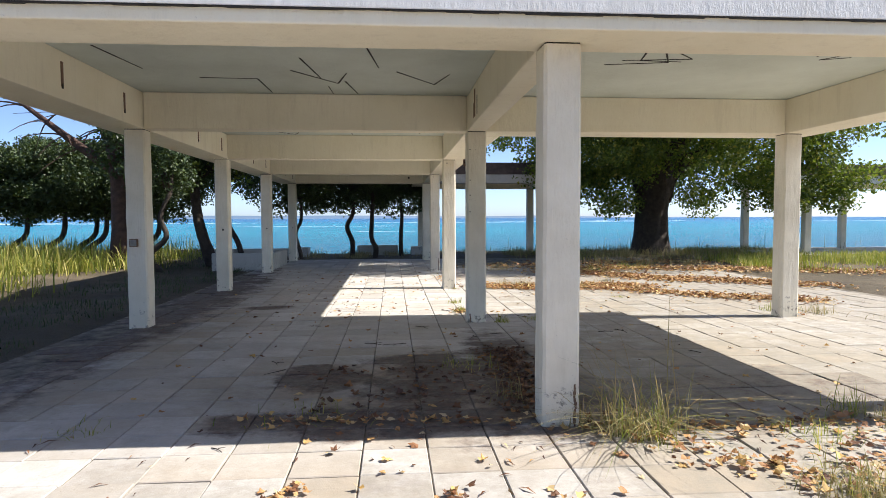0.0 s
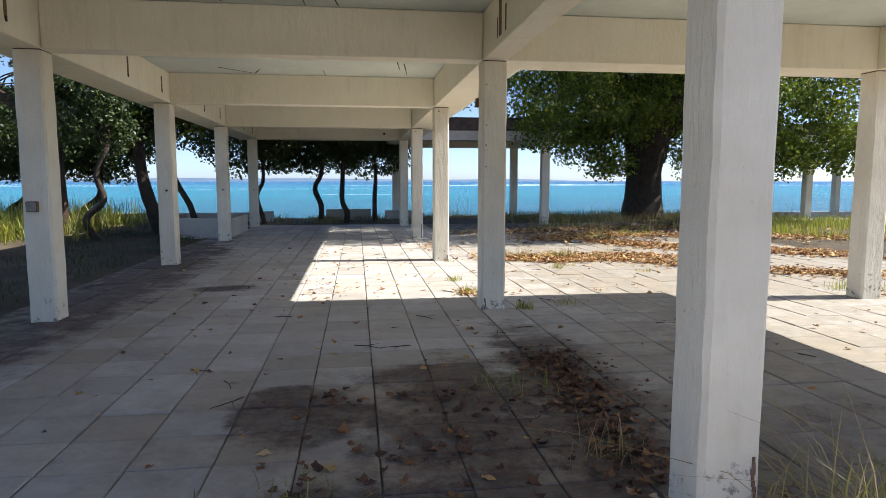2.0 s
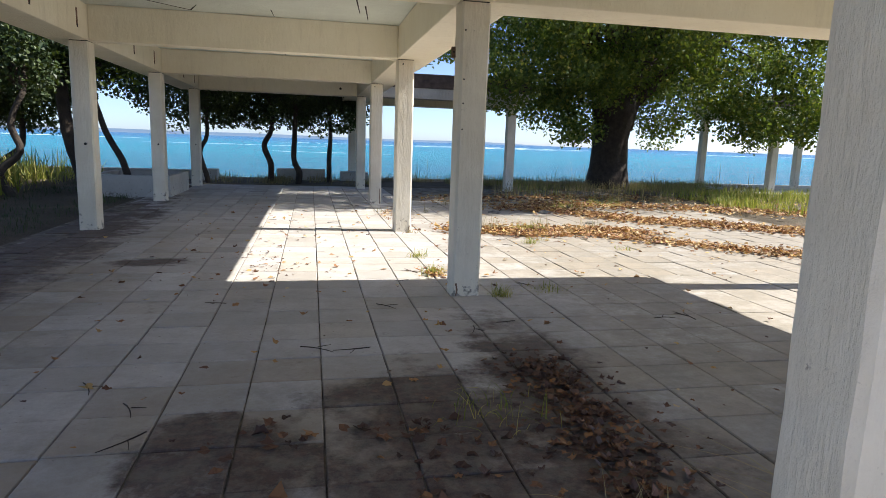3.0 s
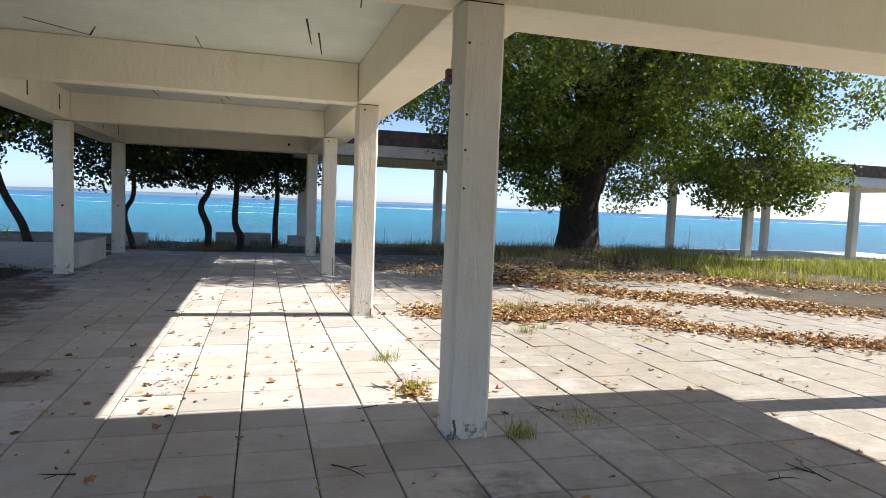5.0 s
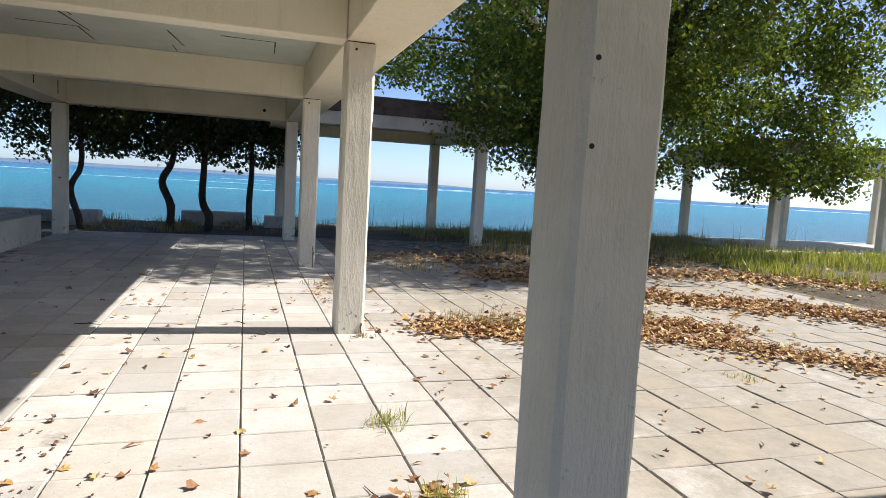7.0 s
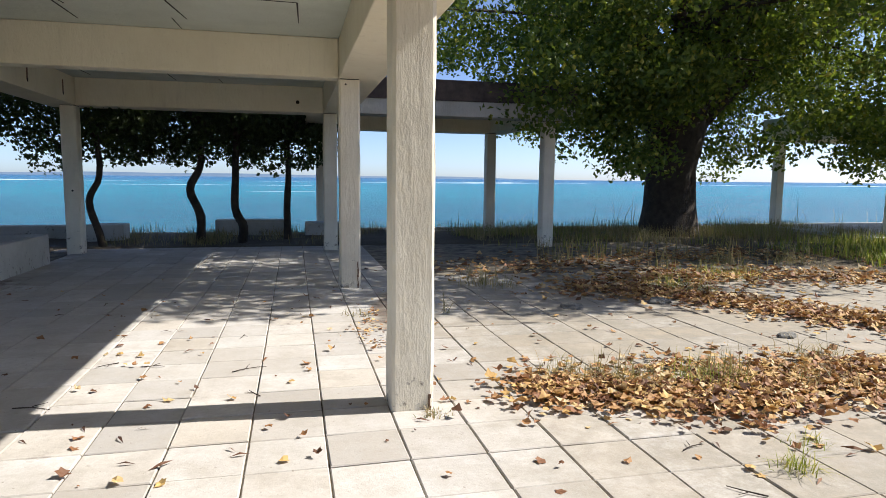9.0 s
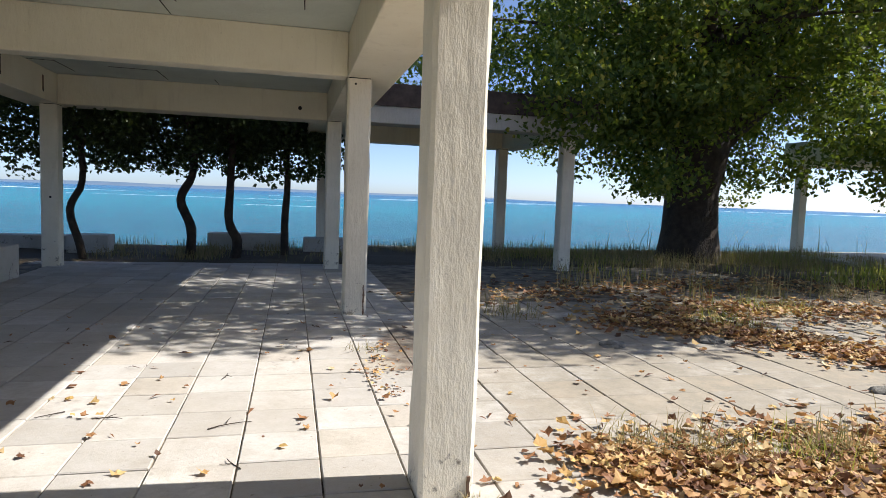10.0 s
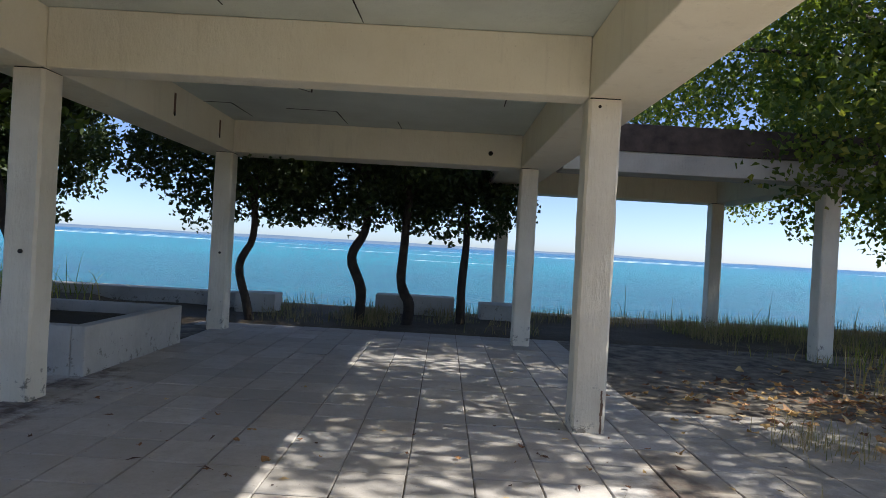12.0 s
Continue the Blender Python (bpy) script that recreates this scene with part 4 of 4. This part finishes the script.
litter("leaf_litter", band_points(260, [(-1.2, 5.1), (0.5, 5.0), (2.2, 4.7), (3.4, 4.8)], 0.16, lrng), 0.08, "dry leaves along the shade line", 77, 0.02)
litter("leaf_litter", band_points(200, [(1.5, 4.6), (2.4, 3.6), (3.4, 4.6)], 0.25, lrng), 0.08, "dry leaves caught in weeds", 78, 0.03)
sp = np.concatenate([field(230, -2.5, 6, 2.2, 9, lambda x, y: 0.8, lrng), field(330, -2.2, 6.5, 9.5, 18.5, lambda x, y: 0.9, lrng), field(60, -3.4, 0, 9, 20, lambda x, y: 0.7, lrng)])
litter("leaf_litter", sp, 0.075, "single dry leaves scattered over the paving", 79, 0.015)
litter("leaf_litter", band_points(90, [(1.1, 15.4), (1.0, 16.2), (1.25, 17.2)], 0.15, lrng), 0.05, "dry leaves along a paving joint", 85, 0.02)
litter("leaf_litter", band_points(90, [(0.97, 10.35), (1.0, 10.8)], 0.1, lrng), 0.07, "dry leaves round a weed", 80, 0.02)


bits = np.concatenate([field(420, -3.2, 6.5, 2.0, 19, lambda x, y: 0.35 + 0.9 * max(0.0, nz(x, y, 0.7, 9)), lrng), band_points(80, [(-1.2, 12.2), (-0.7, 11.2), (-0.9, 10.6)], 0.3, lrng)])
litter("leaf_litter", bits, 0.035, "dark crumbs of leaves and twigs on the paving", 83, 0.008, M_ROTTING)


def slivers(pts, size, label, seed, mat):
    rng = np.random.default_rng(seed)
    pts = pts.copy()
    pts[:, 2] = 0.006
    v, f = leaves(pts, size, rng, 0.0, 0.95, 0.15)
    v[:, 2] = np.maximum(v[:, 2], 0.003)
    tagged(sheet("leaf_litter", v, f, mat), label, "fallen leaves", kind="stuff")


slivers(field(420, -2.6, 3.2, 2.0, 4.9, lambda x, y: max(0.0, 0.25 + 1.5 * nz(x, y, 1.1, 5)), lrng), 0.1, "narrow brown leaves scattered on the sunlit paving", 86, M_ROTTING)
slivers(field(260, -2.6, 2.6, 2.0, 4.7, lambda x, y: max(0.0, 0.2 + 1.5 * nz(x, y, 1.1, 5)), lrng), 0.1, "narrow yellow leaves scattered on the sunlit paving", 87, M_LITTER)
slivers(field(300, -2.8, 6.0, 9.6, 18.0, lambda x, y: max(0.0, 0.3 + 1.5 * nz(x, y, 0.9, 5)), lrng), 0.11, "narrow dark leaves scattered on the paving", 88, M_ROTTING)
for i, (x, y, n) in enumerate(((-0.75, 3.75, 26), (0.15, 3.65, 18), (0.75, 3.5, 22), (0.5, 3.0, 18), (-1.1, 3.4, 10), (2.2, 3.95, 24), (1.2, 3.1, 14))):
    litter("leaf_litter", band_points(n, [(x - 0.06, y), (x + 0.06, y + 0.12)], 0.08, lrng), 0.07, "handful of yellow leaves caught in a paving joint", 300 + i, 0.02)


def twig(x, y, a, ln, seed):
    rng = np.random.default_rng(seed)
    bm = bmesh.new()
    d = Vector((math.cos(a), math.sin(a), 0))
    q = Vector((-d.y, d.x, 0))
    mid = d * ln * 0.5 + q * ln * 0.12 + Vector((0, 0, 0.012))
    tube(bm, bezier((0, 0, 0.004), tuple(mid), tuple(d * ln + Vector((0, 0, 0.005))), 5), (0.004, 0.004, 0.0035, 0.003, 0.002), 5, 0.1, rng)
    tube(bm, bezier(tuple(mid * 0.9), tuple(mid + q * ln * 0.1), tuple(mid + q * ln * 0.3 + d * ln * 0.15), 4), (0.003, 0.003, 0.002, 0.0015), 4, 0.1, rng)
    ob = solid("twig", bm, M_BARK, None, "", True)
    ob.location = (x, y, 0.002)
    tagged(ob, "small dry dark twig lying on the paving", "twig", "twigs on the paving")


for i in range(26):
    twig(lrng.uniform(-2, 4), lrng.uniform(4.5, 16.5), lrng.uniform(0, 6.28), lrng.uniform(0.1, 0.28), 200 + i)


def rock(x, y, s, seed):
    bm = bmesh.new()
    bmesh.ops.create_icosphere(bm, subdivisions=3, radius=1.0)
    for v in bm.verts:
        k = 1 + 0.35 * noise.noise(v.co * 1.3 + Vector((seed, 0, 0))) + 0.12 * noise.noise(v.co * 4 + Vector((seed, 0, 0)))
        v.co = Vector((v.co.x * s * k, v.co.y * s * 0.7 * k, max(v.co.z * s * 0.35 * k, -0.02)))
    ob = solid("stone", bm, M_ROCK)
    ob.location = (x, y, 0.015)
    tagged(ob, "flat dark grey stone lying on the paving", "stone", "loose stones")


rock(3.5, 16.87, 0.14, 1.0)
rock(4.72, 16.98, 0.15, 4.0)
rock(5.9, 18.4, 0.11, 8.0)
rock(5.0, 15.2, 0.1, 11.0)

# ---- the paved floor ----
TX, TY, X0, Y0 = 0.43, 0.4188, 0.08, 4.495
tagged(one_box("floor", (-4.35, 9.4, -6.0, 24.3, -0.25, -0.014), M_JOINT), "soil bed under the concrete paving", "floor", kind="structure")
bed = bpy.data.objects["floor"]


def tile_verts(w, d):
    c = 0.006
    return np.array([(-w, -d, -0.04), (w, -d, -0.04), (w, d, -0.04), (-w, d, -0.04), (-w, -d, -c), (w, -d, -c), (w, d, -c), (-w, d, -c), (-w + c, -d + c, 0), (w - c, -d + c, 0), (w - c, d - c, 0), (-w + c, d - c, 0)])


TILE_FACES = np.array([(0, 1, 5, 4), (1, 2, 6, 5), (2, 3, 7, 6), (3, 0, 4, 7), (4, 5, 9, 8), (5, 6, 10, 9), (6, 7, 11, 10), (7, 4, 8, 11), (8, 9, 10, 11)])
tile_mesh = None
trng = np.random.default_rng(81)
rest_v, rest_f, count = [], [], 0
for i in range(-10, 21):
    for j in range(-25, 48):
        x, y = X0 + (i + 0.5) * TX, Y0 + (j + 0.5) * TY
        if not (-4.3 < x < 9.2 and -5.7 < y < 24.0):
            continue
        if y > 19.7 and x > 1.7 or (y > 18.5 and x > 7.5):
            continue
        if x < -3.6 and nz(x, y, 0.5, 7) < -0.05:
            continue
        gap = 0.0025 + 0.004 * abs(nz(x, y, 0.8, 2))
        z = trng.normal(0, 0.0025)
        rz = trng.normal(0, 0.004)
        near = -1.75 < x < 2.0 and 4.6 < y < 17.6
        if near and count < 300:
            if tile_mesh is None:
                ob = sheet("tile", tile_verts(TX / 2 - 0.004, TY / 2 - 0.004), TILE_FACES, M_TILE)
                tile_mesh = ob.data
            else:
                ob = new("tile", tile_mesh)
            ob.parent = bed
            ob.matrix_basis = pose(x, y, z, trng.normal(0, 0.25), trng.normal(0, 0.25), math.degrees(rz))
            count += 1
        else:
            v = tile_verts(TX / 2 - gap, TY / 2 - gap)
            v[:, 2] += v[:, 0] * trng.normal(0, 0.004) + v[:, 1] * trng.normal(0, 0.004)
            v = v + (x, y, z)
            rest_f.append(TILE_FACES + 12 * len(rest_v))
            rest_v.append(v)
ob = sheet("tiles", np.concatenate(rest_v), np.concatenate(rest_f), M_TILE_REST, bed, "worn pale concrete paving tiles")
tagged(ob, kind="stuff")
